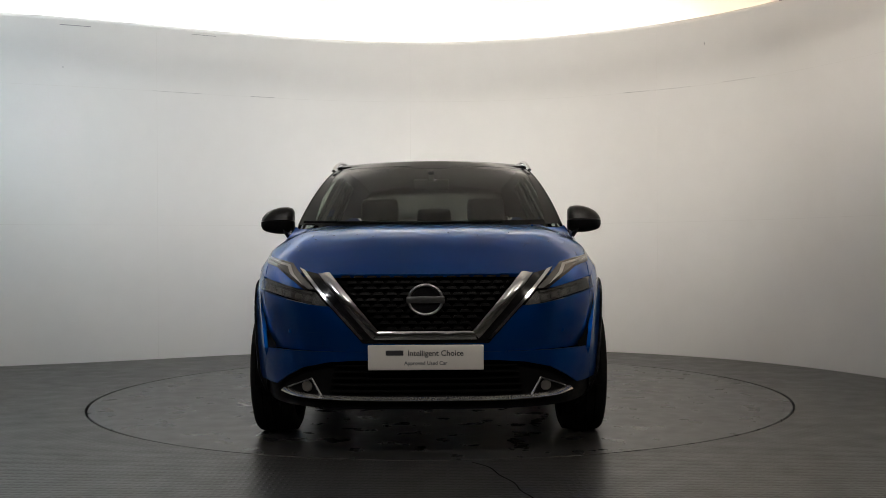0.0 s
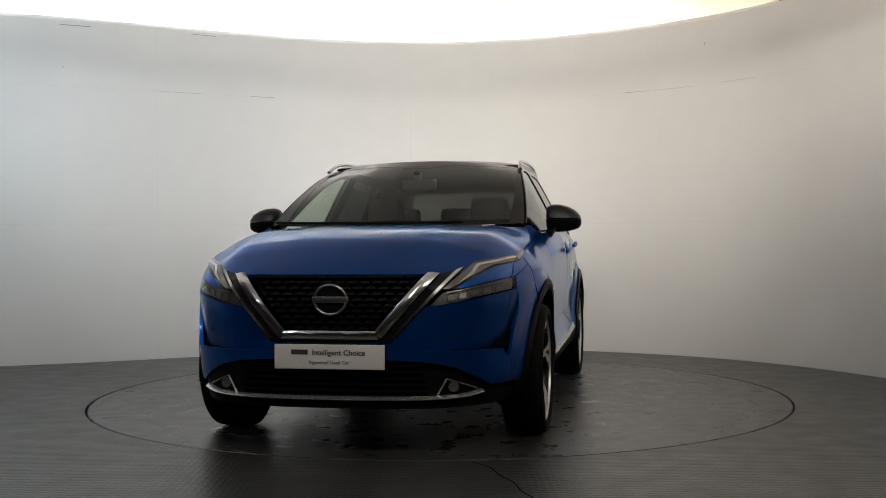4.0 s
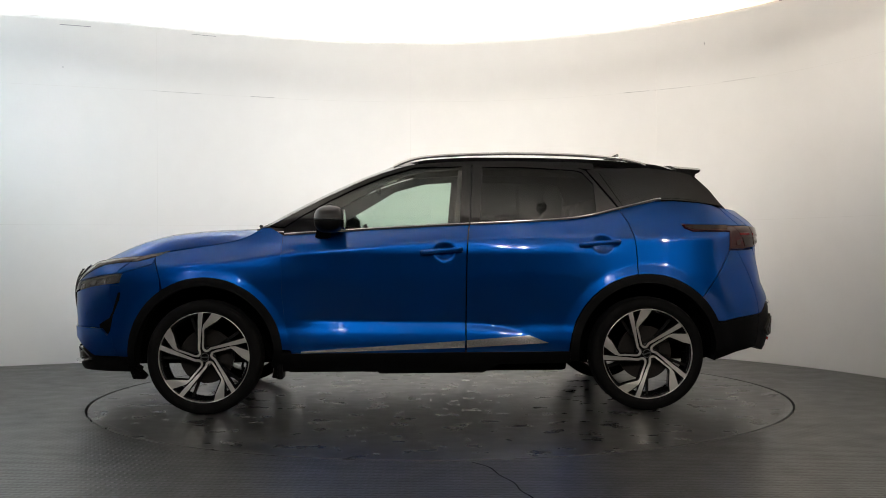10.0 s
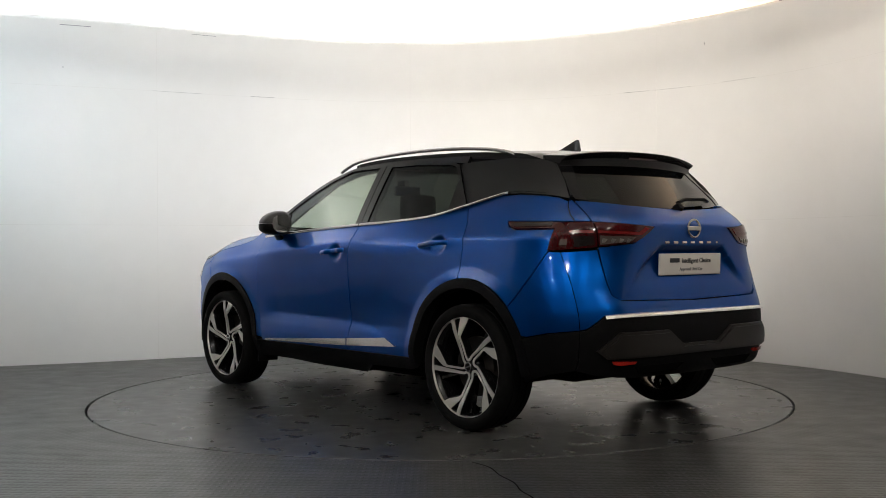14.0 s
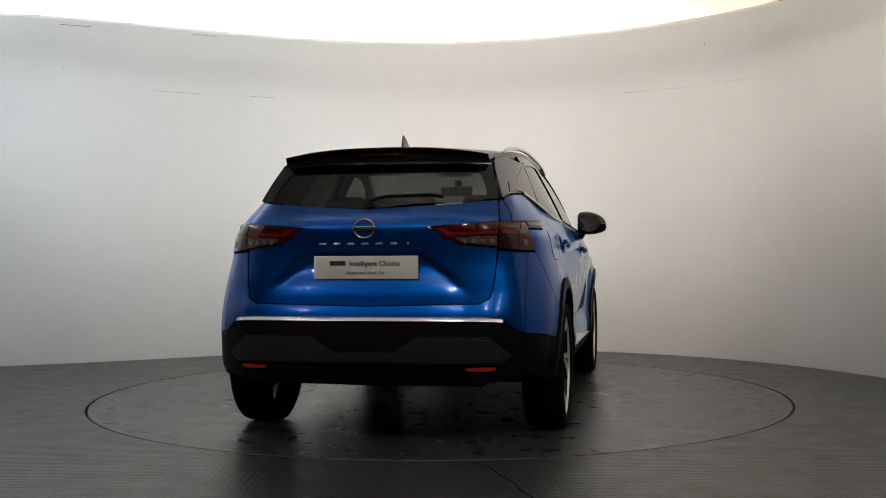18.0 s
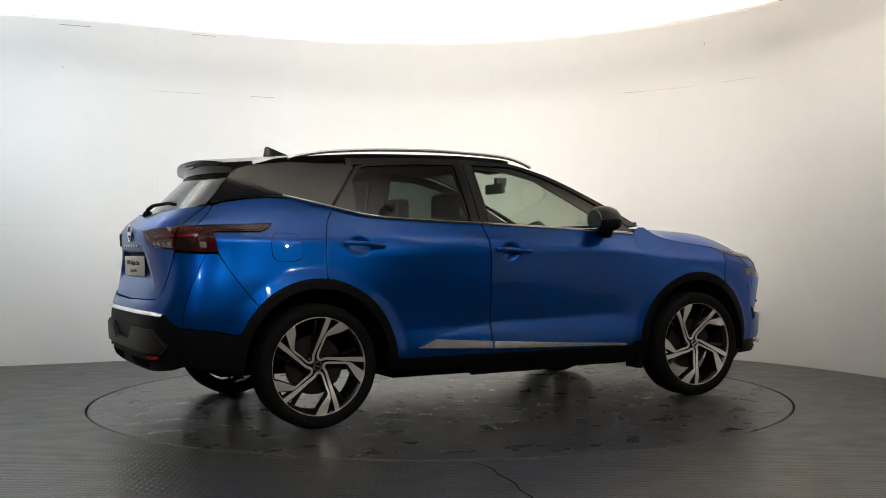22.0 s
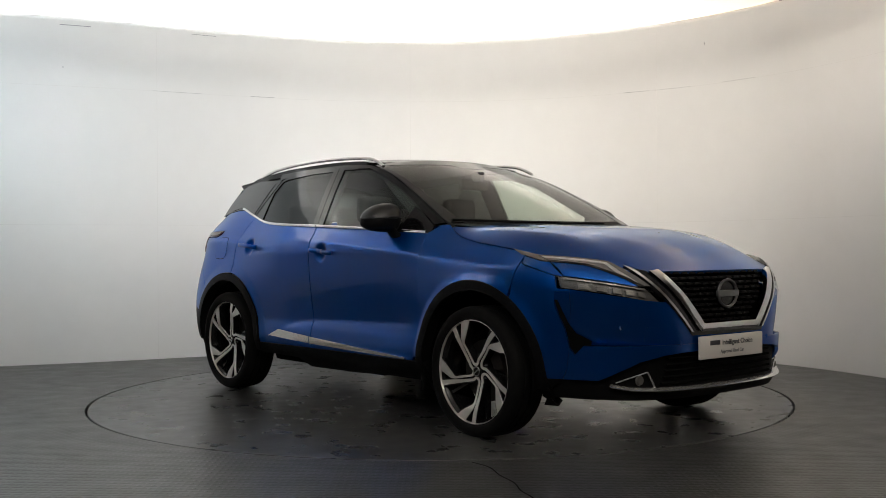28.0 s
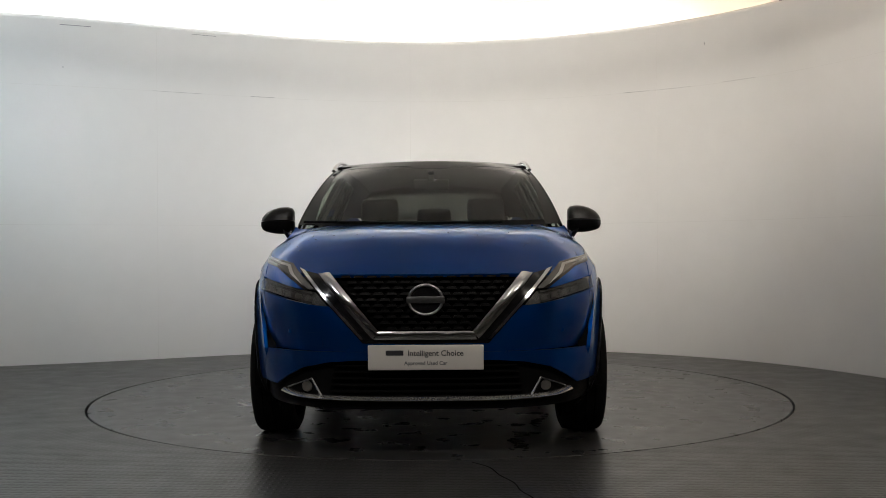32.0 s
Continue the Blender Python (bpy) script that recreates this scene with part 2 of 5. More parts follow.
def box(bm, x0, x1, y0, y1, z0, z1, m=None, bevel=0.0):
    t = bmesh.new()
    r = bmesh.ops.create_cube(t, size=1)
    for v in r["verts"]:
        v.co = Vector(((x0 + x1) / 2 + v.co.x * (x1 - x0), (y0 + y1) / 2 + v.co.y * (y1 - y0), (z0 + z1) / 2 + v.co.z * (z1 - z0)))
    if bevel:
        bmesh.ops.bevel(t, geom=t.edges[:], offset=bevel, segments=2, affect="EDGES", profile=0.6)
    if m is not None:
        t.transform(m)
    for f in t.faces:
        f.smooth = bool(bevel)
    return join(bm, t)


def sweep(path, section, closed=False):
    """A bar: the section (a, b) carried along a 3D path; a lies sideways, b upwards."""
    bm = bmesh.new()
    p = [Vector(q) for q in path]
    rings = []
    for i, q in enumerate(p):
        d = (p[min(len(p) - 1, i + 1)] - p[max(0, i - 1)]) if not closed else (p[(i + 1) % len(p)] - p[i - 1])
        d.normalize()
        side = d.cross(Vector((0, 0, 1)))
        side = side.normalized() if side.length > 1e-4 else Vector((0, 1, 0))
        up = side.cross(d)
        rings.append([bm.verts.new(q + side * a + up * b) for a, b in section])
    k = len(section)
    for i in range(len(p) if closed else len(p) - 1):
        r, s = rings[i], rings[(i + 1) % len(p)]
        for j in range(k):
            bm.faces.new((r[j], r[(j + 1) % k], s[(j + 1) % k], s[j]))
    if not closed:
        bm.faces.new(rings[0][::-1]), bm.faces.new(rings[-1])
    bmesh.ops.recalc_face_normals(bm, faces=bm.faces[:])
    return smooth(bm, 40)


def oval(a, b, n=10):
    return [(a * math.cos(2 * math.pi * i / n), b * math.sin(2 * math.pi * i / n)) for i in range(n)]


def lathe(profile, n=48, axis="y"):
    """Turned form: profile of (radius, height) round an axis."""
    bm = bmesh.new()
    rings = []
    for r, h in profile:
        ring = []
        for i in range(n):
            a = 2 * math.pi * i / n
            c, s = r * math.cos(a), r * math.sin(a)
            ring.append(bm.verts.new((c, h, s) if axis == "y" else (c, s, h)))
        rings.append(ring)
    for r, s in zip(rings, rings[1:]):
        for i in range(n):
            bm.faces.new((r[i], r[(i + 1) % n], s[(i + 1) % n], s[i]))
    bmesh.ops.recalc_face_normals(bm, faces=bm.faces[:])
    return smooth(bm, 40)


def prism(outline, place, thick):
    """A plate: outline (a, b) laid by place(a, b, h) with h from 0 to thick."""
    bm = bmesh.new()
    lo = [bm.verts.new(place(a, b, 0)) for a, b in outline]
    hi = [bm.verts.new(place(a, b, thick)) for a, b in outline]
    fs = [bm.faces.new(lo), bm.faces.new(hi)]
    for i in range(len(lo)):
        bm.faces.new((lo[i - 1], lo[i], hi[i], hi[i - 1]))
    bm.normal_update()
    bmesh.ops.triangulate(bm, faces=fs)
    bmesh.ops.recalc_face_normals(bm, faces=bm.faces[:])
    return bm


def lettering(text, size, m, mat, name, parent, depth=0.0006):
    """Raised printed words as a mesh; m puts the text's plane."""
    cu = bpy.data.curves.new("text", "FONT")
    cu.body, cu.size, cu.extrude, cu.align_x, cu.align_y = text, size, depth, "CENTER", "CENTER"
    cu.resolution_u, cu.offset = 3, 0.0006
    ob = new("text", cu)
    dg = bpy.context.evaluated_depsgraph_get()
    me = bpy.data.meshes.new_from_object(ob.evaluated_get(dg))
    bpy.data.objects.remove(ob)
    bpy.data.curves.remove(cu)
    bm = bmesh.new()
    bm.from_mesh(me)
    bpy.data.meshes.remove(me)
    bm.transform(m)
    return part(name, bm, mat, parent)


# ---- the room ----
WALL_PLAN = spline([(-5.75, -2.5), (-5.5, 0.2), (-4.9, 1.35), (-3.8, 1.86), (-2.92, 2.23), (-1.95, 2.72), (-1.0, 3.09), (0, 3.21), (0.95, 3.06),
                    (1.82, 2.66), (2.57, 2.02), (3.16, 1.08), (3.55, -0.2), (3.8, -2.0), (3.95, -3.2)], 8)
HALL_PLAN = [(3.95, -3.25), (6.5, -3.4), (6.5, -12.0), (-8.0, -12.0), (-8.0, -2.6), (-5.76, -2.55)]
RIM_Z, SEAMS_Z = 3.01, (1.22, 2.44)


def strip_wall(path, z0, z1, name, mat, offset=0.0, thick=0.05, closed=True):
    """An upright band along a plan path; offset: how far outwards its face stands."""
    bm = bmesh.new()
    pts = [Vector(p) for p in path]
    n = len(pts)
    rows = []
    for i, p in enumerate(pts):
        d = (pts[(i + 1) % n] - pts[i - 1]) if closed else (pts[min(n - 1, i + 1)] - pts[max(0, i - 1)])
        d.normalize()
        out = Vector((-d.y, d.x))
        a, b = p + out * offset, p + out * (offset + thick)
        lean = (0.012 if p.x > 0 else -0.006) * p.x
        u0, u1 = (z + (lean if z > 2.9 else 0) for z in (z0, z1))
        rows.append([bm.verts.new((a.x, a.y, u0)), bm.verts.new((a.x, a.y, u1)), bm.verts.new((b.x, b.y, u1)), bm.verts.new((b.x, b.y, u0))])
    for i in range(n if closed else n - 1):
        r, s = rows[i], rows[(i + 1) % n]
        for j in range(4):
            bm.faces.new((r[j], r[(j + 1) % 4], s[(j + 1) % 4], s[j]))
    if not closed:
        bm.faces.new(rows[0]), bm.faces.new(rows[-1][::-1])
    bmesh.ops.recalc_face_normals(bm, faces=bm.faces[:])
    return part(name, smooth(bm, 30), mat)


def plan_area(path, z, name, mat, thick, offset=0.0):
    bm = bmesh.new()
    n = len(path)
    pts = []
    for i in range(n):
        d = Vector(path[(i + 1) % n]) - Vector(path[i - 1])
        d.normalize()
        pts.append(Vector(path[i]) + Vector((-d.y, d.x)) * offset)
    f = bm.faces.new([bm.verts.new((p.x, p.y, z)) for p in pts])
    ext = bmesh.ops.extrude_face_region(bm, geom=[f])
    for g in ext["geom"]:
        if isinstance(g, bmesh.types.BMVert):
            g.co.z += thick
    bm.normal_update()
    bmesh.ops.triangulate(bm, faces=[g for g in bm.faces if len(g.verts) > 4])
    bmesh.ops.recalc_face_normals(bm, faces=bm.faces[:])
    return part(name, bm, mat)


def build_room():
    # backing of the wall, and the cove above it
    backing = strip_wall(WALL_PLAN, -0.05, RIM_Z - 0.052, "wall_curved", SEAM, 0.0012, 0.10, closed=False)
    tagged(backing, "curved white studio wall of painted boards", "wall", kind="structure")
    # boards: upright sheets in three courses, 2 mm joints
    pts = [Vector(p) for p in WALL_PLAN]
    run = [0.0]
    for a, b in zip(pts, pts[1:]):
        run.append(run[-1] + (b - a).length)
    mid = min(range(len(pts)), key=lambda i: (pts[i] - Vector((-0.28, 3.2))).length)
    def at(s):
        i = min(len(pts) - 2, max(0, int(np.searchsorted(run, s, side="right")) - 1))
        return pts[i].lerp(pts[i + 1], (s - run[i]) / (run[i + 1] - run[i]))
    start = run[mid] + (-0.28 - pts[mid].x)
    joints = sorted({0.0, run[-1]} | {start + 2.44 * k for k in range(-6, 7) if 0.2 < start + 2.44 * k < run[-1] - 0.2})
    courses = [(0.0, SEAMS_Z[0]), (SEAMS_Z[0], SEAMS_Z[1]), (SEAMS_Z[1], RIM_Z - 0.048)]
    for a, b in zip(joints, joints[1:]):
        k = max(4, int((b - a) / 0.12))
        path = [at(a + 0.0012 + (b - a - 0.0024) * i / k) for i in range(k + 1)]
        for z0, z1 in courses:
            ob = strip_wall([tuple(p) for p in path], z0 + 0.0012, z1 - 0.0012, "panel", WALLPAINT, 0.0, 0.0011, closed=False)
            ob.parent = backing
    bm = bmesh.new()
    outer = [bm.verts.new((x, y, 0)) for x, y in ((-8.2, -12.2), (6.7, -12.2), (6.7, 3.6), (-8.2, 3.6))]
    inner = [bm.verts.new((2.302 * math.cos(2 * math.pi * i / 160), 2.302 * math.sin(2 * math.pi * i / 160), 0)) for i in range(160)]
    edges = [bm.edges.new((r[i - 1], r[i])) for r in (outer, inner) for i in range(len(r))]
    bmesh.ops.triangle_fill(bm, edges=edges, use_beauty=True, normal=(0, 0, 1))
    rim = [e for e in bm.edges if all(v in set(inner) for v in e.verts) and len(e.link_faces) == 1]
    for g in bmesh.ops.extrude_edge_only(bm, edges=rim)["geom"]:
        if isinstance(g, bmesh.types.BMVert):
            g.co.z = -0.06
    floor = part("floor", bm, FLOOR)
    tagged(floor, "dark grey ribbed rubber floor, damp and glossy", "floor", kind="structure")
    hall = strip_wall(HALL_PLAN, -0.05, 3.56, "wall_hall", HALLPAINT, 0.0, 0.1, closed=False)
    tagged(hall, "plain tan wall of the dim hall behind the camera", "wall", kind="structure")
    pit = plan_area([(2.6 * math.cos(a), 2.6 * math.sin(a)) for a in np.linspace(0, 2 * math.pi, 40, endpoint=False)], -0.12, "turntable_pit", DARK, 0.05)
    tagged(pit, "dark pit below the turntable", "floor", kind="structure")
    return floor


def build_ceiling():
    # rounded lip: the wall's top rolls outwards into the cove
    bm = bmesh.new()
    pts, rows = [Vector(p) for p in WALL_PLAN], []
    profile = [(0.0, -0.050), (0.0, -0.016)] + [(0.085 * (1 - math.cos(a)), -0.014 + 0.045 * math.sin(a)) for a in np.linspace(0.15, math.pi / 2, 9)] + [(0.12, 0.024), (0.12, -0.02), (0.05, -0.05)]
    for i, p in enumerate(pts):
        d = pts[min(len(pts) - 1, i + 1)] - pts[max(0, i - 1)]
        d.normalize()
        lean = (0.012 if p.x > 0 else -0.006) * p.x
        rows.append([bm.verts.new((p.x - d.y * o, p.y + d.x * o, RIM_Z + h + lean)) for o, h in profile])
    for r, s in zip(rows, rows[1:]):
        for j in range(len(profile)):
            bm.faces.new((r[j], r[(j + 1) % len(profile)], s[(j + 1) % len(profile)], s[j]))
    bmesh.ops.recalc_face_normals(bm, faces=bm.faces[:])
    rim = part("cove_rim", smooth(bm, 40), WALLPAINT)
    tagged(rim, "white rounded lip along the top of the wall", "trim", kind="structure")
    shelf = strip_wall(WALL_PLAN, RIM_Z - 0.004, RIM_Z + 0.012, "cove_shelf", CEILPAINT, 0.121, 0.31, closed=False)
    tagged(shelf, "white shelf of the lighting cove", "trim", kind="structure")
    back = strip_wall(WALL_PLAN, RIM_Z, RIM_Z + 0.52, "cove_back", CEILPAINT, 0.42, 0.05, closed=False)
    tagged(back, "white back of the lighting cove", "wall", kind="structure")
    lit = [i for i, q in enumerate(WALL_PLAN) if q[1] > -2.3]
    cut = [lit[0], int(len(WALL_PLAN) * 0.40), int(len(WALL_PLAN) * 0.66), lit[-1]]
    for a, b, mat, words in ((cut[0], cut[1], LED_COOL, "cool white"), (cut[1], cut[2], LED, "neutral white"), (cut[2], cut[3], LED_WARM, "warm white")):
        led = strip_wall(WALL_PLAN[a:b + 1], RIM_Z + 0.013, RIM_Z + 0.043, "led_strip", mat, 0.16, 0.05, closed=False)
        tagged(led, words + " light strip hidden in the ceiling cove", "lamp", "strips of the ceiling cove")
    # the cove closes its ring above the front of the studio
    path = [(-5.4, -2.2), (-3.0, -2.45), (0.0, -2.6), (3.6, -2.85)]
    tagged(strip_wall(path, RIM_Z - 0.012, RIM_Z + 0.008, "cove_shelf", CEILPAINT, 0.0, 0.30, closed=False), "white trough of the lighting cove over the studio's front", "trim", kind="structure")
    for o in (-0.02, 0.30):
        tagged(strip_wall(path, RIM_Z - 0.012, RIM_Z + 0.065, "cove_rim", CEILPAINT, o, 0.02, closed=False), "white lip of the front lighting cove", "trim", kind="structure")
    led = strip_wall(path, RIM_Z + 0.012, RIM_Z + 0.042, "led_strip", LED_FRONT, 0.12, 0.05, closed=False)
    tagged(led, "soft white light strip hidden in the front cove", "lamp", "strips of the ceiling cove")
    ceiling = plan_area(WALL_PLAN, RIM_Z + 0.48, "ceiling", CEILING, 0.05, 0.44)
    tagged(ceiling, "warm white ceiling lit from a hidden cove", "ceiling", kind="structure")
    seam = sweep([(-2.586, 2.919, RIM_Z + 0.479), (-1.616, 3.360, RIM_Z + 0.479), (-0.560, 3.834, RIM_Z + 0.479)], [(-0.006, -0.001), (0.006, -0.001), (0.006, 0.002), (-0.006, 0.002)])
    tagged(part("ceiling_trim", seam, SEAM), "thin joint between two ceiling boards", "trim", kind="structure")
    hall = plan_area([(-8.2, -12.2), (6.7, -12.2), (6.7, -3.2), (3.9, -3.2), (-5.7, -2.5), (-8.2, -2.5)], RIM_Z + 0.54, "ceiling_hall", CEILPAINT, 0.05)
    tagged(hall, "plain white ceiling of the dim hall", "ceiling", kind="structure")


def build_turntable():
    ob = new("turntable")
    tagged(ob, "round dark rubber-covered turntable, scuffed and damp", "turntable")
    deck = lathe([(0.0, -0.03), (2.24, -0.03), (2.24, 0.0), (1.6, 0.0), (0.8, 0.0), (0.0, 0.0)], 160, "z")
    bmesh.ops.remove_doubles(deck, verts=deck.verts[:], dist=1e-5)
    for f in deck.faces:
        f.smooth = False
    part("deck", deck, DISC, ob)
    edge = lathe([(2.241, -0.03), (2.287, -0.03), (2.287, -0.003), (2.284, 0.0), (2.241, 0.0)], 160, "z")
    for f in edge.faces:
        f.smooth = False
    part("edge_band", edge, DISC, ob)
    # water left by the tyres: thin uneven films lying on the deck
    rng = random.Random(7)
    for k in range(16):
        a, r = rng.uniform(0, 2 * math.pi), rng.uniform(0.3, 1.9)
        cx, cy = r * math.cos(a), r * math.sin(a)
        size, stretch, turn = 0.003 + 0.009 * rng.random() ** 3, 1.5 + 14 * rng.random() ** 3, rng.gauss(0.1, 0.5)
        pts = []
        for i in range(18):
            t = 2 * math.pi * i / 18
            q = size * (1 + 0.8 * noise.noise((k * 3.1 + math.cos(t) * 1.9, math.sin(t) * 1.9, k)))
            u, v = q * stretch * math.cos(t), q * math.sin(t)
            pts.append((cx + u * math.cos(turn) - v * math.sin(turn), cy + u * math.sin(turn) + v * math.cos(turn)))
        part("water_patch", prism(pts, lambda a, b, h: (a, b, 0.0004 + h), 0.0007), WATER, ob)
    return ob


def build_spots():
    """Narrow fill lamps added below the front cove to brighten the wall, and small open spots under the hall's ceiling.
    """
    # first row: unseen fill lamps, added to lift the wall past the car
    rows = (("added wall fill lamp", ((-4.2, 0.9, (0.80, 0.92, 1.0)), (-1.6, 1.05, (0.98, 0.97, 0.95)), (1.0, 1.0, (1.0, 0.93, 0.84)), (3.4, 0.98, (1.0, 0.89, 0.77)))),
            ("spotlight", ((-3.4, 0.75, (0.95, 0.96, 1.0)), (-0.9, 1.0, (1.0, 0.94, 0.86)), (1.2, 0.9, (1.0, 0.93, 0.84)), (3.2, 0.8, (1.0, 0.90, 0.78)))))
    for kind, lamps in rows:
        wall_fill = kind == "added wall fill lamp"
        for x, share, tint in lamps:
            data = bpy.data.lights.new("spot", "AREA")
            data.shape, data.size, data.energy, data.color = "DISK", 0.09 if wall_fill else 0.08, (WALL_FILL_POWER if wall_fill else SPOT_POWER) * share, tint
            if wall_fill:
                data.spread = radians(64)
            lamp = new("spot_lamp", data)
            lamp.matrix_world = look((x, -1.9 if wall_fill else -5.8, 2.93 if wall_fill else 3.3), (x * 0.8, 3.0, 1.75 if wall_fill else 1.0))
            spot = new("hung_spot_or_fill")
            tagged(spot, "small white %s hung below the ceiling" % kind, "lamp", "spotlights of the hall")
            spot.matrix_world = lamp.matrix_world.copy()
            part("lamp_can", lathe([(0.0, 0.012), (0.050, 0.012), (0.054, -0.012), (0.058, -0.012), (0.058, 0.10), (0.04, 0.14), (0.0, 0.145)], 24, "z"), CEILPAINT, spot)
            part("lamp_stem", lathe([(0.0, 0.14), (0.012, 0.14), (0.012, 0.22), (0.0, 0.22)], 12, "z"), CEILPAINT, spot)


def build_floor_joint():
    """A crooked open joint in the floor covering, in front of the turntable."""
    path = spline([(0.14, -2.335, 0.0012), (0.22, -2.46, 0.0012), (0.255, -2.62, 0.0012), (0.31, -2.78, 0.0012), (0.325, -2.92, 0.0012), (0.37, -3.08, 0.0012), (0.40, -3.4, 0.0012)], 4)
    joint = part("floor_joint", sweep(path, [(-0.003, -0.001), (0.003, -0.001), (0.0025, 0.0006), (-0.0025, 0.0006)]), DARK, bpy.data.objects["floor"])
    return joint


def build_marks():
    """Open joints and scuffs along the wall."""
    def on_wall(x):
        best = [p for p in WALL_PLAN if p[1] > 0]
        return float(np.interp(x, [p[0] for p in best], [p[1] for p in best]))
    wall = bpy.data.objects["wall_curved"]
    for x0, x1, z, h in ((-3.32, -3.08, 2.955, 0.006), (-2.28, -2.08, 2.972, 0.004), (-1.78, -1.57, 2.442, 0.003), (-2.6, -2.2, 2.441, 0.0016), (1.74, 1.95, 2.442, 0.003), (2.0, 2.28, 2.441, 0.0016), (2.5, 2.72, 2.443, 0.0016), (2.86, 3.0, 3.012, 0.012)):
        n = 8
        path = [(x0 + (x1 - x0) * i / n, on_wall(x0 + (x1 - x0) * i / n)) for i in range(n + 1)]
        ob = strip_wall(path, z, z + h, "open_joint", JOINT, -0.0012, 0.0016, closed=False)
        ob.parent = wall
    for x, z, h in ((2.38, 2.80, 0.02), (-3.3, 2.6, 0.012)):
        path = [(x, on_wall(x)), (x + 0.006, on_wall(x + 0.006))]
        ob = strip_wall(path, z, z + h, "scuff", JOINT, -0.0012, 0.0016, closed=False)
        ob.parent = wall


# ---- the car: its surfaces ----
# x forward, y to its left, z up, from the ground between the axles
def curve(x, *k):
    """Smooth curve through knots (x, y) without overshoot."""
    if k[0][0] > k[-1][0]:
        k = k[::-1]
    if x <= k[0][0]:
        return k[0][1]
    if x >= k[-1][0]:
        return k[-1][1]
    i = max(j for j in range(len(k) - 1) if k[j][0] <= x)
    h = [k[j + 1][0] - k[j][0] for j in range(len(k) - 1)]
    d = [(k[j + 1][1] - k[j][1]) / h[j] for j in range(len(k) - 1)]
    def slope(j):
        if j == 0:
            return d[0]
        if j == len(k) - 1:
            return d[-1]
        return 0.0 if d[j - 1] * d[j] <= 0 else 2 * d[j - 1] * d[j] / (d[j - 1] + d[j])
    t = (x - k[i][0]) / h[i]
    a, b = slope(i) * h[i], slope(i + 1) * h[i]
    return (2 * t ** 3 - 3 * t * t + 1) * k[i][1] + (t ** 3 - 2 * t * t + t) * a + (3 * t * t - 2 * t ** 3) * k[i + 1][1] + (t ** 3 - t * t) * b


HUB_F, HUB_R, HUB_Z, TYRE_R = 1.335, -1.335, 0.354, 0.356


def nose(z):
    return curve(z, (0.18, 2.14), (0.25, 2.23), (0.32, 2.255), (0.45, 2.262), (0.6, 2.268), (0.72, 2.262), (0.8, 2.24), (0.87, 2.20), (0.92, 2.15), (0.96, 2.09), (1.0, 2.02), (1.1, 1.9))


def tail(z):
    return curve(z, (0.2, -2.0), (0.28, -2.10), (0.36, -2.165), (0.45, -2.185), (0.58, -2.19), (0.65, -2.183), (0.72, -2.168), (0.80, -2.158), (0.90, -2.154), (1.0, -2.159),
                 (1.09, -2.168), (1.14, -2.14), (1.20, -2.07), (1.27, -1.99))


def side_mid(z):
    w = curve(z, (0.2, 0.80), (0.27, 0.858), (0.34, 0.896), (0.41, 0.908), (0.47, 0.901), (0.535, 0.888), (0.57, 0.888), (0.7, 0.897), (0.85, 0.907), (0.95, 0.907), (1.0, 0.898),
              (1.06, 0.872), (1.13, 0.835), (1.21, 0.79), (1.27, 0.755))
    return w


def side_front(z):
    return curve(z, (0.2, 0.82), (0.3, 0.87), (0.4, 0.895), (0.6, 0.905), (0.78, 0.908), (0.88, 0.895), (0.95, 0.865), (1.02, 0.825), (1.08, 0.78), (1.15, 0.73))


def side_rear(z):
    return curve(z, (0.2, 0.82), (0.3, 0.885), (0.4, 0.91), (0.55, 0.918), (0.63, 0.917), (0.72, 0.910), (0.81, 0.899), (0.88, 0.886), (0.97, 0.866), (1.05, 0.843), (1.12, 0.808), (1.2, 0.76), (1.28, 0.70))


def rear_round(z):
    return 4.9 - 1.2 * ss(0.7, 1.0, z)


REAR_P = 4.8  # how square the plan of the tail is
CUPS = ((-0.108, 0.970), (-1.072, 1.010))


def shoulder(x):
    """Height of the crease that runs along the car's flank."""
    return curve(x, (-2.2, 1.046), (-1.0, 1.050), (-0.6, 1.052), (-0.155, 1.039), (0.186, 1.011), (0.525, 0.982), (0.864, 0.954), (1.235, 0.922), (1.7, 0.876), (2.2, 0.83))


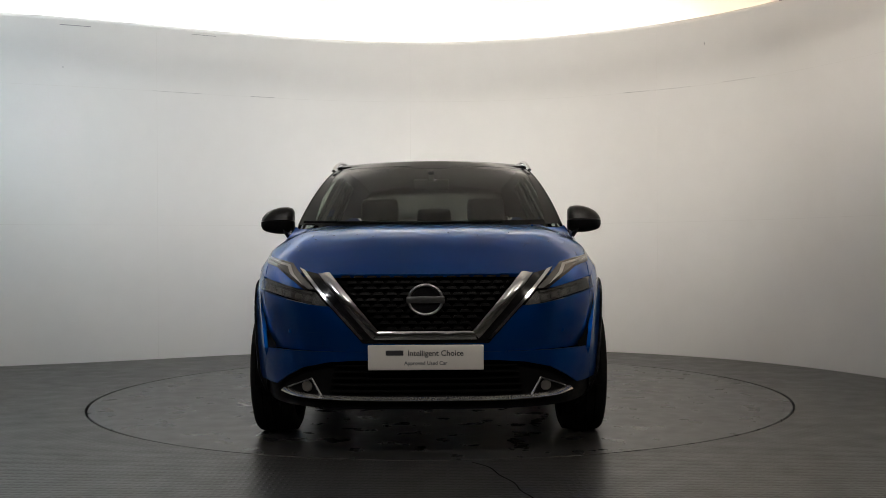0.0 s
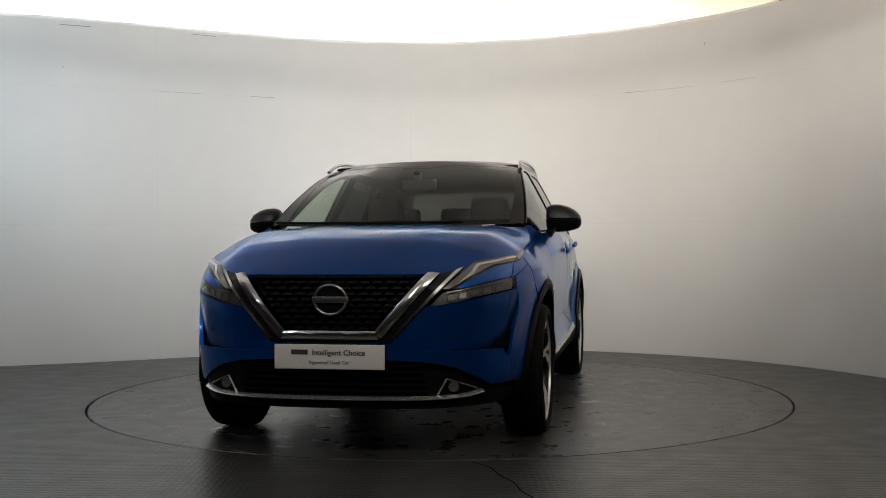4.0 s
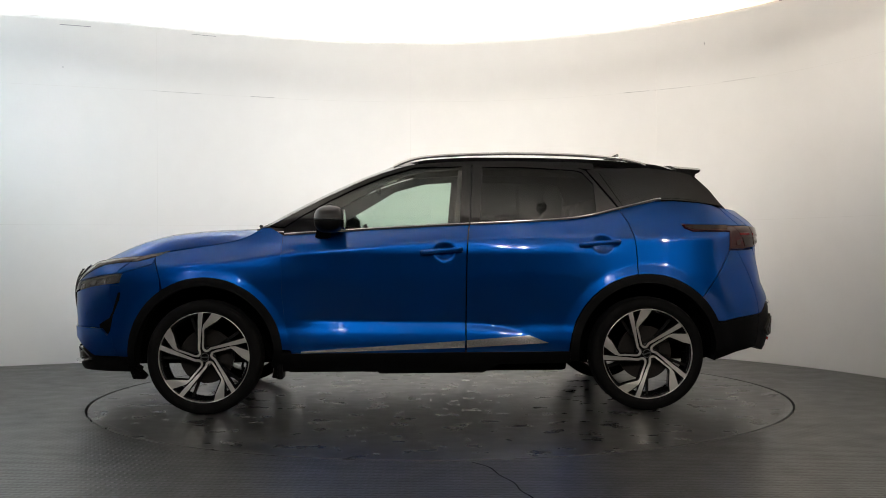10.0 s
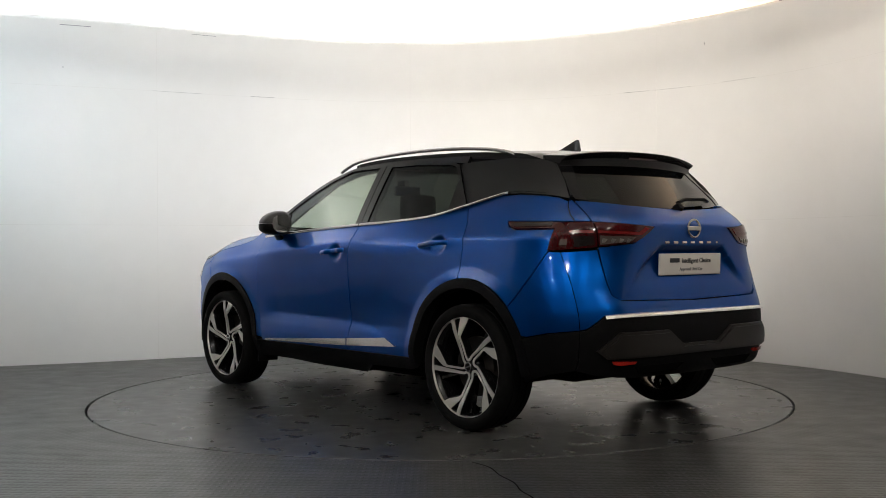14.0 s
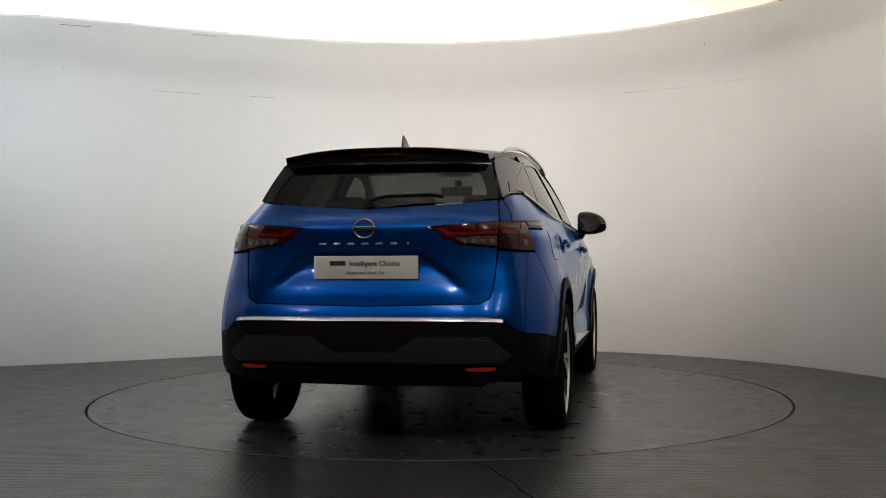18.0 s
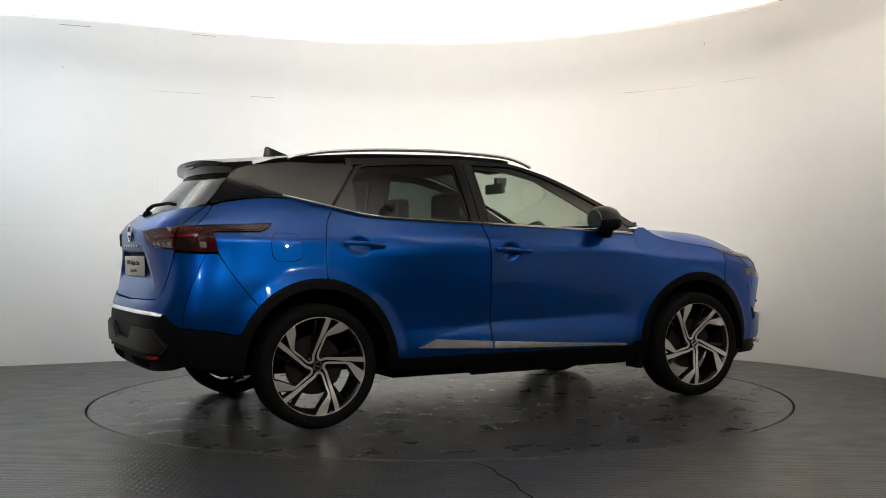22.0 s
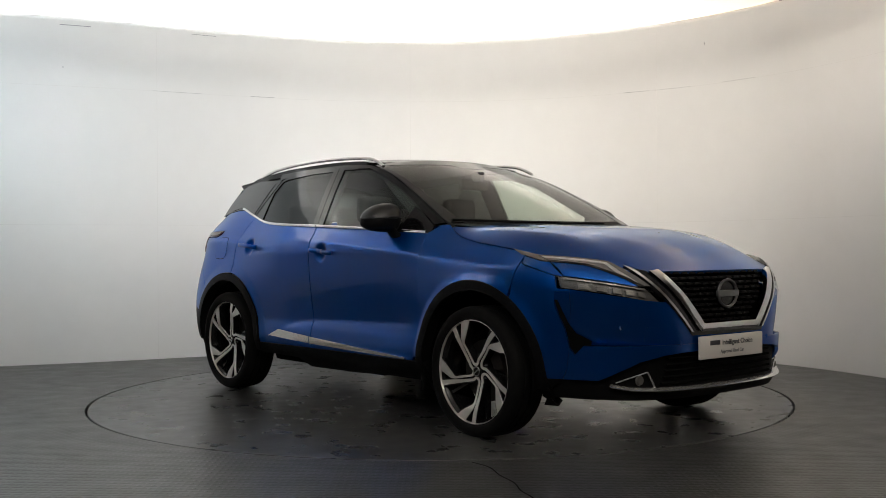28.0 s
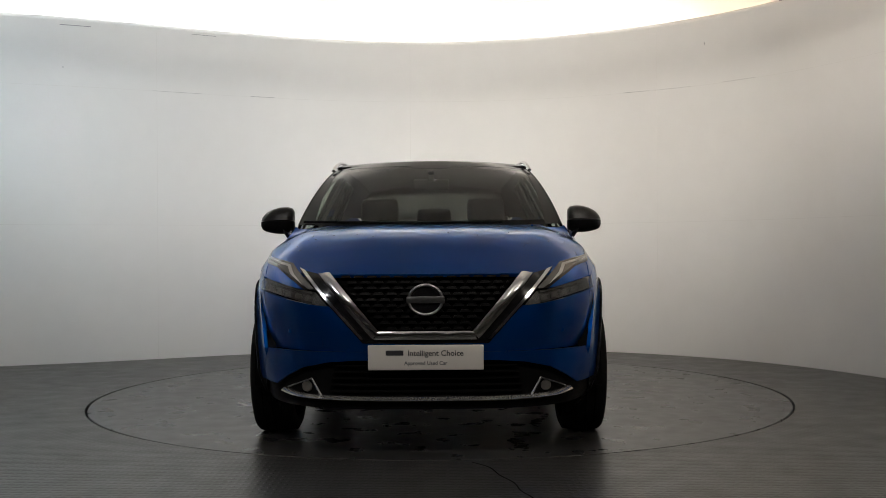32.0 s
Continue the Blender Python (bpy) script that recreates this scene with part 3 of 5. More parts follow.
def half(x, z):
    """Half the car's width at x and z."""
    if x > 0.6:
        k = ss(0.6, 1.2, x)
        w = side_mid(z) * (1 - k) + side_front(z) * k
    elif x < -0.6:
        k = ss(0.6, 1.3, -x)
        w = side_mid(z) * (1 - k) + side_rear(z) * k
    else:
        w = side_mid(z)
    if x > 1.0:
        t = min(1, (x - 1) / (nose(z) - 1))
        w *= max(0, 1 - t ** 3.2) ** (1 / 3.8)
    elif x < -1.0:
        t = min(1, (-1 - x) / (-1 - tail(z)))
        w *= max(0, 1 - t ** REAR_P) ** (1 / rear_round(z))
    # crease along the flank, softer over the rear door
    d = z - shoulder(x)
    soft = ss(-0.35, -0.6, x) * ss(-1.3, -1.0, x)
    w += (0.014 - 0.008 * soft) * math.exp(-abs(d) / ((0.032 if d > 0 else 0.10) + 0.03 * soft)) * ss(1.75, 1.4, x) * ss(-1.95, -1.8, x)
    # pressed line above the sill: the skin falls in above it and kicks out below
    if -0.75 < x < 0.86:
        low = curve(x, (0.70, 0.558), (0.19, 0.547), (-0.24, 0.537), (-0.39, 0.522), (-0.494, 0.501), (-0.60, 0.473), (-0.7, 0.44))
        d = z - low
        w -= 0.012 * math.exp(-abs(d) / (0.07 if d > 0 else 0.018)) * ss(0.84, 0.62, x) * ss(-0.72, -0.45, x)
    # dents behind the door handles
    for cx, cz in CUPS:
        d = math.hypot((x - cx) / 0.062, (z - cz) / 0.055)
        if d < 1:
            w -= 0.028 * (1 - d ** 2.5)
    # lips over the wheels, up to a crease round each arch
    for hx, rc in ((HUB_F, 0.513), (HUB_R, 0.535)):
        r = math.hypot(x - hx, z - HUB_Z)
        w += 0.013 * max(0.0, min(1.0, (rc - r) / (rc - 0.46))) * ss(0.2, 0.4, z)
    return w


def side(x, z):
    return (x, half(x, z), z)


def front(y, z):
    w = side_front(z)
    t = max(0, 1 - min(1, abs(y) / w) ** 3.8) ** (1 / 3.2)
    return (1 + (nose(z) - 1) * t, y, z)


def rear(y, z):
    w = side_rear(z)
    t = max(0, 1 - min(1, abs(y) / w) ** rear_round(z)) ** (1 / REAR_P)
    return (-1 + (tail(z) + 1) * t, y, z)


def cabin(x, z):
    """The leaning side of the glasshouse."""
    y = 0.832 - 0.44 * (z - 1.13) - 0.18 * (z - 1.13) ** 2
    if x > 0.1:
        y -= 0.062 * ((x - 0.1) / 0.85) ** 2
    if x < -0.6:
        y -= 0.15 * ((-0.6 - x) / 1.35) ** 1.8
    return (x, y, z)


def roof_edge(x):
    return curve(x, (-2.0, 1.40), (-1.7, 1.455), (-1.4, 1.495), (-0.9, 1.528), (-0.35, 1.537), (0.02, 1.520), (0.25, 1.465), (0.6, 1.315), (0.96, 1.130))


def roof_mid(x):
    return curve(x, (-2.0, 1.505), (-1.7, 1.532), (-1.2, 1.566), (-0.7, 1.586), (-0.25, 1.590), (0.0, 1.579), (0.2, 1.556))


def roof(x, q):
    v = q / 0.6
    ze = roof_edge(x)
    ye = cabin(x, ze)[1]
    lift = 0.022 * ss(0.14, 0.0, x) * ss(-1.62, -1.45, x)
    return (x, v * ye, ze + lift + (roof_mid(x) - ze - lift) * (1 - min(1.0, abs(v)) ** 2.2))


def screen(s, q):
    """Windscreen: s from the bottom (0) to the top (1), q across."""
    v = q / 0.65
    xe = 0.955 - 0.90 * s
    e = cabin(xe, roof_edge(xe))
    xc, zc = 1.105 - 0.945 * s, 1.120 + 0.442 * s + 0.024 * math.sin(math.pi * s)
    k = abs(v) ** 2.2
    return (xc + (xe - xc) * k, v * e[1], zc + (e[2] - zc) * k)


def hood_edge(x):
    return curve(x, (1.0, 1.122), (1.08, 1.07), (1.15, 1.045), (1.275, 1.02), (1.45, 0.996), (1.6, 0.973), (1.8, 0.934), (1.95, 0.903), (2.07, 0.880), (2.20, 0.862))


def hood(x, q):
    v = q / 0.7
    ze = hood_edge(x)
    zc = curve(x, (1.05, 1.126), (1.34, 1.117), (1.6, 1.096), (1.82, 1.048), (1.92, 1.013), (2.0, 0.976), (2.1, 0.925), (2.17, 0.886), (2.21, 0.864))
    a = abs(v)
    flat = 2.6 + 2.6 * ss(2.1, 1.5, x)
    # a raised middle between two soft valleys, and a crease along each flank
    ridge = (0.006 * math.exp(-((a - 0.80) / 0.10) ** 2) - 0.007 * math.exp(-((a - 0.56) / 0.12) ** 2)) * ss(2.16, 1.7, x) * ss(1.02, 1.25, x)
    return (x, v * half(x, ze), ze + (zc - ze) * (1 - a ** flat) + ridge)


def rear_screen(y, z):
    return (-2.062 + 1.02 * (z - 1.18) + 0.30 * y * y, y, z)


# ---- the car: its parts ----
def build_car():
    car = new("car")
    tagged(car, "blue compact crossover car with black roof standing on a turntable", "car")
    S, F, R, C = (0, 1, 0), (1, 0, 0), (-1, 0, 0), (0, 0.8, 0.4)

    # wings
    wing = [(0.80, 0.375), (0.845, 0.50), (0.868, 0.70), (0.872, 0.96), (0.866, 1.075), (0.945, 1.122), (1.0, 1.122), (1.08, 1.07), (1.15, 1.045), (1.275, 1.02), (1.45, 0.996),
            (1.6, 0.973), (1.645, 0.963), (1.635, 0.92), (1.605, 0.82)] + arc(HUB_F, HUB_Z, 0.464, 57, 176, 22)
    both("front_wing", sheet(wing, side, S, 0.016), PAINT, car)
    # doors
    doorf = [(0.815, 0.36), (0.85, 0.50), (0.872, 0.70), (0.876, 0.96), (0.868, 1.075), (0.73, 1.083), (0.3, 1.107), (-0.262, 1.135), (-0.25, 1.05), (-0.243, 0.95), (-0.238, 0.71), (-0.233, 0.36)]
    both("front_door", sheet(doorf, side, S, 0.014), PAINT, car)
    doorr = [(-0.236, 0.36), (-0.241, 0.71), (-0.246, 0.95), (-0.253, 1.05), (-0.265, 1.135), (-0.70, 1.152), (-0.967, 1.172), (-1.195, 1.222), (-1.244, 1.139), (-1.268, 1.06), (-1.279, 0.98), (-1.281, 0.825)] \
        + arc(HUB_R, HUB_Z, 0.472, 82, 6, 18) + [(-0.86, 0.36)]
    both("rear_door", sheet(doorr, side, S, 0.014), PAINT, car)
    # rear quarters
    zz = ((1.232, 0.640), (1.20, 0.665), (1.16, 0.690), (1.122, 0.70))
    quarter = [(-1.281, 0.825), (-1.279, 0.98), (-1.268, 1.06), (-1.244, 1.139), (-1.195, 1.222), (-1.30, 1.246), (-1.43, 1.275), (-1.55, 1.277), (-1.70, 1.266), (-1.80, 1.252)] + [(rear(y, z)[0], z) for z, y in zz] + [ (-1.57, 1.130), (-1.59, 1.102), (-1.64, 1.083), (-1.882, 1.082), (-1.868, 0.970), (-1.80, 0.848), (-1.735, 0.76)] + arc(HUB_R, HUB_Z, 0.472, 136, 84, 14)
    skin = sheet(quarter, side, S, 0.016)
    sheet([(0.650, 1.122)] + [(y, z) for z, y in zz[::-1]] + [(0.626, 1.235)], rear, R, 0.02, bm=skin, gap=0.001)
    both("rear_quarter", skin, PAINT, car)
    # fuel flap on the car's right
    flap = [(-1.50 + 0.085 * math.copysign(abs(math.cos(a)) ** 0.5, math.cos(a)), 1.0 + 0.075 * math.copysign(abs(math.sin(a)) ** 0.5, math.sin(a))) for a in np.linspace(0, 2 * math.pi, 28, endpoint=False)]
    part("flap_gap", mirrored(sheet(inset(flap, -0.004), side, S, 0.03, 0, 0.0, 0.0012)), DARK, car)
    part("fuel_flap", mirrored(sheet(flap, side, S, 0.03, 0, 0.002, 0.003)), PAINT, car)
    # sills, chrome side strips
    sill = [(0.92, 0.36), (-0.89, 0.36), (-0.88, 0.30), (-0.84, 0.292), (-0.43, 0.286), (-0.34, 0.232), (0.19, 0.238), (0.67, 0.258), (0.90, 0.25), (0.94, 0.29)]
    both("sill", sheet(sill, side, S, 0.05, 0, 0.05, 0.004), PLASTIC, car)
    both("side_strip", sheet([(0.755, 0.368), (0.755, 0.378), (-0.228, 0.432), (-0.228, 0.392)], side, S, 0.05, 0, 0.02, 0.014), SATIN, car, "brushed silver trim strip")
    both("side_strip", sheet([(-0.240, 0.393), (-0.240, 0.434), (-0.62, 0.458), (-0.735, 0.415)], side, S, 0.05, 0, 0.02, 0.014), SATIN, car, "brushed silver trim strip")
    # wheel arch cladding
    for hx, a0, a1, name in ((HUB_F, -9, 199, "front_arch"), (HUB_R, -6, 183, "rear_arch")):
        ring = arc(hx, HUB_Z, 0.468, a0, a1, 36) + arc(hx, HUB_Z, 0.418, a1, a0, 36)
        both(name, sheet(ring, side, S, 0.03, 0, 0.07, 0.010), PLASTIC, car, "black plastic arch trim")
        liner = bmesh.new()
        pa = arc(hx, HUB_Z, 0.425, -8, 188, 24)
        rows = [[liner.verts.new((a, y, b)) for a, b in pa] for y in (0.88, 0.58)]
        for i in range(24):
            liner.faces.new((rows[0][i], rows[0][i + 1], rows[1][i + 1], rows[1][i]))
        liner.faces.new(rows[1])
        both("arch_liner", liner, DARK, car)
    flapm = bmesh.new()
    box(flapm, 0.870, 0.900, 0.74, 0.89, 0.205, 0.36, None, 0.008)
    both("mud_flap", flapm, PLASTIC, car)

    # bonnet
    line = [1.02, 1.1, 1.2, 1.35, 1.5, 1.65, 1.8, 1.95, 2.05, 2.12, 2.17]
    edge = [(x, 0.7) for x in line] + [(2.195, 0.55), (2.203, 0.3), (2.205, 0.0), (2.203, -0.3), (2.195, -0.55)] + [(x, -0.7) for x in line[::-1]] \
        + [(1.08, -0.5), (1.105, -0.25), (1.112, 0), (1.105, 0.25), (1.08, 0.5)]
    part("bonnet", sheet(edge, hood, (0, 0, 1), 0.022, 0.003), PAINT, car)
    # cowl below the windscreen
    part("cowl", sheet([(0.86, 0.80), (1.02, 0.79), (1.07, 0.62), (1.115, 0.3), (1.12, 0), (1.115, -0.3), (1.07, -0.62), (1.02, -0.79), (0.86, -0.80)],
                       lambda x, y: (x, y, 1.094), (0, 0, 1), 0.1, 0), PLASTIC, car)
    # windscreen, roof, pillars
    part("windscreen", sheet([(0.0, -0.63), (0.0, 0.63), (1.0, 0.63), (1.0, -0.63)], screen, (1, 0, 0.5), 0.07, 0, 0.0), WIND, car, "clear windscreen").visible_shadow = False
    band = [(0.0, -0.635), (0.05, -0.6), (0.05, 0.6), (0.0, 0.635), (-0.015, 0.635), (-0.015, -0.635)]
    part("windscreen_border", sheet(band, screen, (1, 0, 0.5), 0.05, 0, 0, 0.001), PLASTIC, car)
    edge = [(0.0, 0.637), (0.0, 0.565), (0.3, 0.585), (0.7, 0.605), (1.0, 0.61), (1.0, 0.637)]
    both("windscreen_border", sheet(edge, screen, (1, 0, 0.5), 0.05, 0, 0, 0.0012), ROOFBLACK, car)
    top = [(0.93, -0.62), (0.90, -0.14), (0.84, -0.10), (0.84, 0.10), (0.90, 0.14), (0.93, 0.62), (1.0, 0.63), (1.0, -0.63)]
    part("windscreen_border", sheet(top, screen, (1, 0, 0.5), 0.05, 0, 0, 0.001), ROOFBLACK, car)
    ro = [(0.155, 0), (0.14, 0.25), (0.10, 0.45), (0.045, 0.6), (-0.5, 0.6), (-1.2, 0.6), (-1.62, 0.6), (-1.66, 0.3), (-1.67, 0), (-1.66, -0.3), (-1.62, -0.6), (-0.5, -0.6), (0.045, -0.6), (0.10, -0.45), (0.14, -0.25)]
    part("roof", sheet(ro, roof, (0, 0, 1), 0.05, 0.001, 0.035), ROOFBLACK, car, "gloss black roof")
    upper = [(x, roof_edge(x)) for x in np.linspace(0.955, -1.06, 40)]
    lower = [(-1.06, 1.478), (-0.95, 1.490), (-0.6, 1.508), (-0.25, 1.512), (0.07, 1.497), (0.25, 1.443), (0.42, 1.372), (0.6, 1.286), (0.76, 1.195), (0.868, 1.125)]
    both("roof_side", sheet(upper + lower, cabin, C, 0.05, 0, 0.02), GLOSS, car, "gloss black pillar and roof edge")
    # door frames and glass
    both("mirror_sail", sheet([(0.868, 1.08), (0.868, 1.118), (0.74, 1.2), (0.66, 1.236), (0.60, 1.095)], cabin, C, 0.05, 0, 0.01, -0.002), GLOSS, car)
    fg = [(0.68, 1.09), (0.67, 1.238), (0.58, 1.285), (0.42, 1.362), (0.25, 1.432), (0.07, 1.486), (-0.23, 1.502), (-0.205, 1.12)]
    for o in both("front_window", sheet(fg, cabin, C, 0.1, 0.0, 0, -0.006), GLASS, car, "clear green-tinted glass"):
        o.visible_shadow = False
    rg = [(-0.325, 1.125), (-0.355, 1.498), (-0.6, 1.496), (-0.93, 1.475), (-0.985, 1.463), (-1.045, 1.38), (-1.05, 1.18)]
    both("rear_window", sheet(rg, cabin, C, 0.1, 0.0, 0, -0.006), PRIVACY, car, "dark privacy glass")
    both("window_frame", sheet([(-0.205, 1.115), (-0.23, 1.503), (-0.07, 1.499), (-0.07, 1.512), (-0.29, 1.514), (-0.263, 1.115)], cabin, C, 0.05, 0, 0.015, 0.0), GLOSS, car)
    both("window_frame", sheet([(-0.268, 1.115), (-0.296, 1.514), (-0.6, 1.511), (-0.95, 1.490), (-1.0, 1.475), (-1.19, 1.222), (-1.05, 1.185), (-1.048, 1.385), (-0.98, 1.465), (-0.93, 1.476), (-0.6, 1.497), (-0.355, 1.499), (-0.325, 1.115)],
                              cabin, C, 0.05, 0, 0.015, 0.0), GLOSS, car)
    # quarter window and rear pillar
    cp = [(-1.012, 1.478), (-1.06, 1.482), (-1.4, 1.492), (-1.62, 1.468), (-1.712, 1.44), (-1.80, 1.348), (-1.872, 1.243), (-1.80, 1.257), (-1.70, 1.272), (-1.55, 1.283), (-1.43, 1.281), (-1.30, 1.252), (-1.205, 1.226)]
    both("rear_pillar", sheet(cp, cabin, C, 0.05, 0.001, 0.02), GLOSS, car, "gloss black rear pillar")
    qg = [(-1.085, 1.462), (-1.25, 1.420), (-1.43, 1.372), (-1.63, 1.345), (-1.715, 1.278), (-1.55, 1.291), (-1.44, 1.287), (-1.30, 1.258), (-1.222, 1.236)]
    both("quarter_window", sheet(qg, cabin, C, 0.05, 0.004, 0.004, 0.003), material("dark_quarter_glass", (0.010, 0.011, 0.012), 0.05, 0, 0.0, spec=0.5), car)
    # belt chrome
    belt = [(0.86, 1.075), (0.73, 1.083), (0.3, 1.107), (-0.262, 1.134)]
    both("belt_trim", sweep([(x, half(x, z) + 0.004, z + 0.004) for x, z in spline(belt, 5)], oval(0.006, 0.009, 8)), CHROME, car, "bright chrome window trim")
    belt2 = [(-0.27, 1.134), (-0.70, 1.152), (-0.967, 1.174), (-1.195, 1.224), (-1.43, 1.279), (-1.47, 1.284)]
    both("belt_trim", sweep([(x, max(half(x, z), cabin(x, z)[1]) + 0.004, z + 0.004) for x, z in spline(belt2, 5)], oval(0.006, 0.009, 8)), CHROME, car, "bright chrome window trim")
    # roof rails
    rail = [(0.20, 1.500), (0.12, 1.536), (0.02, 1.560), (-0.17, 1.575), (-0.5, 1.584), (-0.885, 1.576), (-1.17, 1.556), (-1.33, 1.530), (-1.40, 1.508)]
    both("roof_rail", sweep([(x, cabin(x, roof_edge(x))[1] - 0.012, z) for x, z in spline(rail, 6)], oval(0.013, 0.010, 8)), SATIN, car, "silver roof rail")
    # aerial
    fin = bmesh.new()
    ring = []
    for x, h, w in ((-1.13, 0.0, 0.012), (-1.2, 0.02, 0.022), (-1.28, 0.055, 0.016), (-1.33, 0.078, 0.008), (-1.345, 0.075, 0.007), (-1.36, 0.0, 0.02)):
        zb = roof_mid(x) - 0.004
        ring.append([fin.verts.new((x, w, zb)), fin.verts.new((x, w * 0.3, zb + h)), fin.verts.new((x, -w * 0.3, zb + h)), fin.verts.new((x, -w, zb))])
    for r, s in zip(ring, ring[1:]):
        for j in range(3):
            fin.faces.new((r[j], r[j + 1], s[j + 1], s[j]))
    fin.faces.new(ring[0]), fin.faces.new(ring[-1][::-1])
    bmesh.ops.recalc_face_normals(fin, faces=fin.faces[:])
    part("aerial", smooth(fin, 50), GLOSS, car)

    # rain drops left on the bonnet and roof edge
    rng = random.Random(5)
    drops = bmesh.new()
    for k in range(150):
        x, qq = rng.uniform(1.12, 1.9), rng.choice((-1, 1)) * 0.68 * rng.random() ** 0.6
        c, s = Vector(hood(x, qq)), rng.uniform(0.0015, 0.0045)
        ring = [drops.verts.new(c + Vector((s * 1.3 * math.cos(a), s * math.sin(a), 0.0006 - 0.25 * s * math.cos(a)))) for a in np.linspace(0, 2 * math.pi, 7, endpoint=False)]
        tip = drops.verts.new(c + Vector((0, 0, 0.0012 + s * 0.5)))
        for i in range(7):
            drops.faces.new((ring[i - 1], ring[i], tip))
    bmesh.ops.recalc_face_normals(drops, faces=drops.faces[:])
    tagged(part("rain_drops", smooth(drops, 80), DROP, car), "small rain drops on the bonnet", kind="stuff")

    build_front(car)
    build_rear(car)
    build_mirrors(car)
    build_handles(car)
    build_cabin(car)
    build_underside(car)
    for hx in (HUB_F, HUB_R):
        for s in (1, -1):
            build_wheel(car, hx, s)
    for ob in car.children:
        ob.location.x, ob.location.y = ob.location.x + 0.098, ob.location.y - 0.047
    return car


YS = 0.80


def xs(z):
    return front(YS, z)[0]


def build_front(car):
    F, S = (1, 0, 0), (0, 1, 0)
    # painted bumper: middle and two wrapping corners in one skin
    up = [(0.0, 0.555), (0.255, 0.555), (0.285, 0.56), (0.40, 0.675), (0.452, 0.722), (0.55, 0.730), (0.68, 0.755), (YS, 0.785), (YS, 0.70), (YS, 0.62), (YS, 0.56), (0.790, 0.525), (0.770, 0.513), (0.0, 0.513)]
    down = [(0.0, 0.513), (0.770, 0.513), (0.788, 0.468), (YS, 0.500), (YS, 0.345), (0.72, 0.345), (0.66, 0.39), (0.58, 0.435), (0.46, 0.462), (0.33, 0.472), (0.0, 0.475)]
    def fold(p):
        """The bumper falls in below the lamp, towards the vent, down to a crease."""
        x, y, z = p
        a = abs(y)
        cut = 1.851 + (0.704 - z) * 0.42
        d = 0.045 * ss(0.30, 0.74, a) * max(0.0, min(1.0, (0.775 - z) / 0.26)) * ss(cut - 0.004, cut + 0.004, x)
        return (x - 0.8 * d, math.copysign(a - 0.6 * d, y), z)
    bm = sheet(up + [(-y, z) for y, z in up[::-1] if y > 0], lambda y, z: fold(front(y, z)), F, 0.03, gap=0.0005)
    join(bm, sheet(down + [(-y, z) for y, z in down[::-1] if y > 0], front, F, gap=0.0005))
    inner = [(1.853, 0.704)] + [(xs(z), z) for z in (0.56, 0.62, 0.70, 0.775)] + [(1.853, 0.775)]
    outer = [(xs(0.775), 0.775), (xs(0.785), 0.785), (1.86, 0.79), (1.845, 0.85), (1.65, 0.905), (1.64, 0.92), (1.607, 0.815)] + arc(HUB_F, HUB_Z, 0.464, 55, 3, 14) + [(1.80, 0.345)] \
        + [(xs(z), z) for z in (0.345, 0.40, 0.47, 0.500)] + [(1.902, 0.594), (1.853, 0.704), (1.853, 0.775)]
    for flip in (False, True):
        for shape, lay in ((inner, lambda x, z: fold(side(x, z))), (outer, side)):
            t = sheet(shape, lay, (0.5, 1, 0), 0.03, gap=0.0005)
            if flip:
                join(bm, mirrored(t))
                t.free()
            else:
                join(bm, t)
    part("front_bumper", bm, PAINT, car)
    # side vent in the bumper's corner
    v = sheet([(YS + 0.004, 0.60), (YS + 0.004, 0.42), (0.74, 0.42), (0.73, 0.535)], lambda y, z: tuple(Vector(front(y, z)) - Vector((0.045, 0, 0))), F, 0.03, 0, 0)
    sheet([(1.84, 0.715), (1.87, 0.58), (1.90, 0.46), (xs(0.45) + 0.01, 0.45), (xs(0.60) + 0.01, 0.60)], lambda x, z: tuple(Vector(side(x, z)) - Vector((0.02, 0.04, 0))), (0.5, 1, 0), 0.03, 0, 0, bm=v)
    both("side_vent", v, DARK, car)
    slot = [(1.855, 0.735), (1.872, 0.735), (1.93, 0.62), (2.0, 0.525), (1.985, 0.43), (1.957, 0.50), (1.907, 0.60)]
    both("vent_slot", sheet(slot, lambda x, z: fold(side(x, z)), (0.5, 1, 0), 0.02, 0, 0.0, 0.004), PLASTIC, car, "black slot in the bumper's corner")
    # black lower bumper and chin
    chin = [(0.0, 0.472), (0.33, 0.469), (0.46, 0.459), (0.58, 0.432), (0.66, 0.387), (0.72, 0.342), (YS, 0.342), (YS, 0.30), (YS, 0.25), (0.5, 0.245), (0.0, 0.242)]
    full = chin + [(-y, z) for y, z in chin[::-1] if y > 0]
    bm = sheet(full, lambda y, z: tuple(Vector(front(y, z)) - Vector((0.035 * ss(0.27, 0.31, z), 0, 0))), F, gap=0, depth=0.05)
    cs = [(xs(0.342), 0.342), (1.80, 0.342), (1.815, 0.30), (1.72, 0.20), (1.80, 0.20), (xs(0.25), 0.25)]
    sheet(cs, side, (0.5, 1, 0), bm=bm, gap=0, depth=0.05)
    t = sheet(cs, side, (0.5, 1, 0), gap=0, depth=0.05)
    join(bm, mirrored(t))
    t.free()
    part("lower_bumper", bm, PLASTIC, car)
    # lower grille slats
    for z in (0.325, 0.355, 0.385, 0.415, 0.445):
        w = 0.45 - 0.25 * (z - 0.325)
        part("lower_slat", sweep([(front(y, z)[0] - 0.022, y, z) for y in np.linspace(-w, w, 15)], oval(0.010, 0.006, 6)), DARK, car)
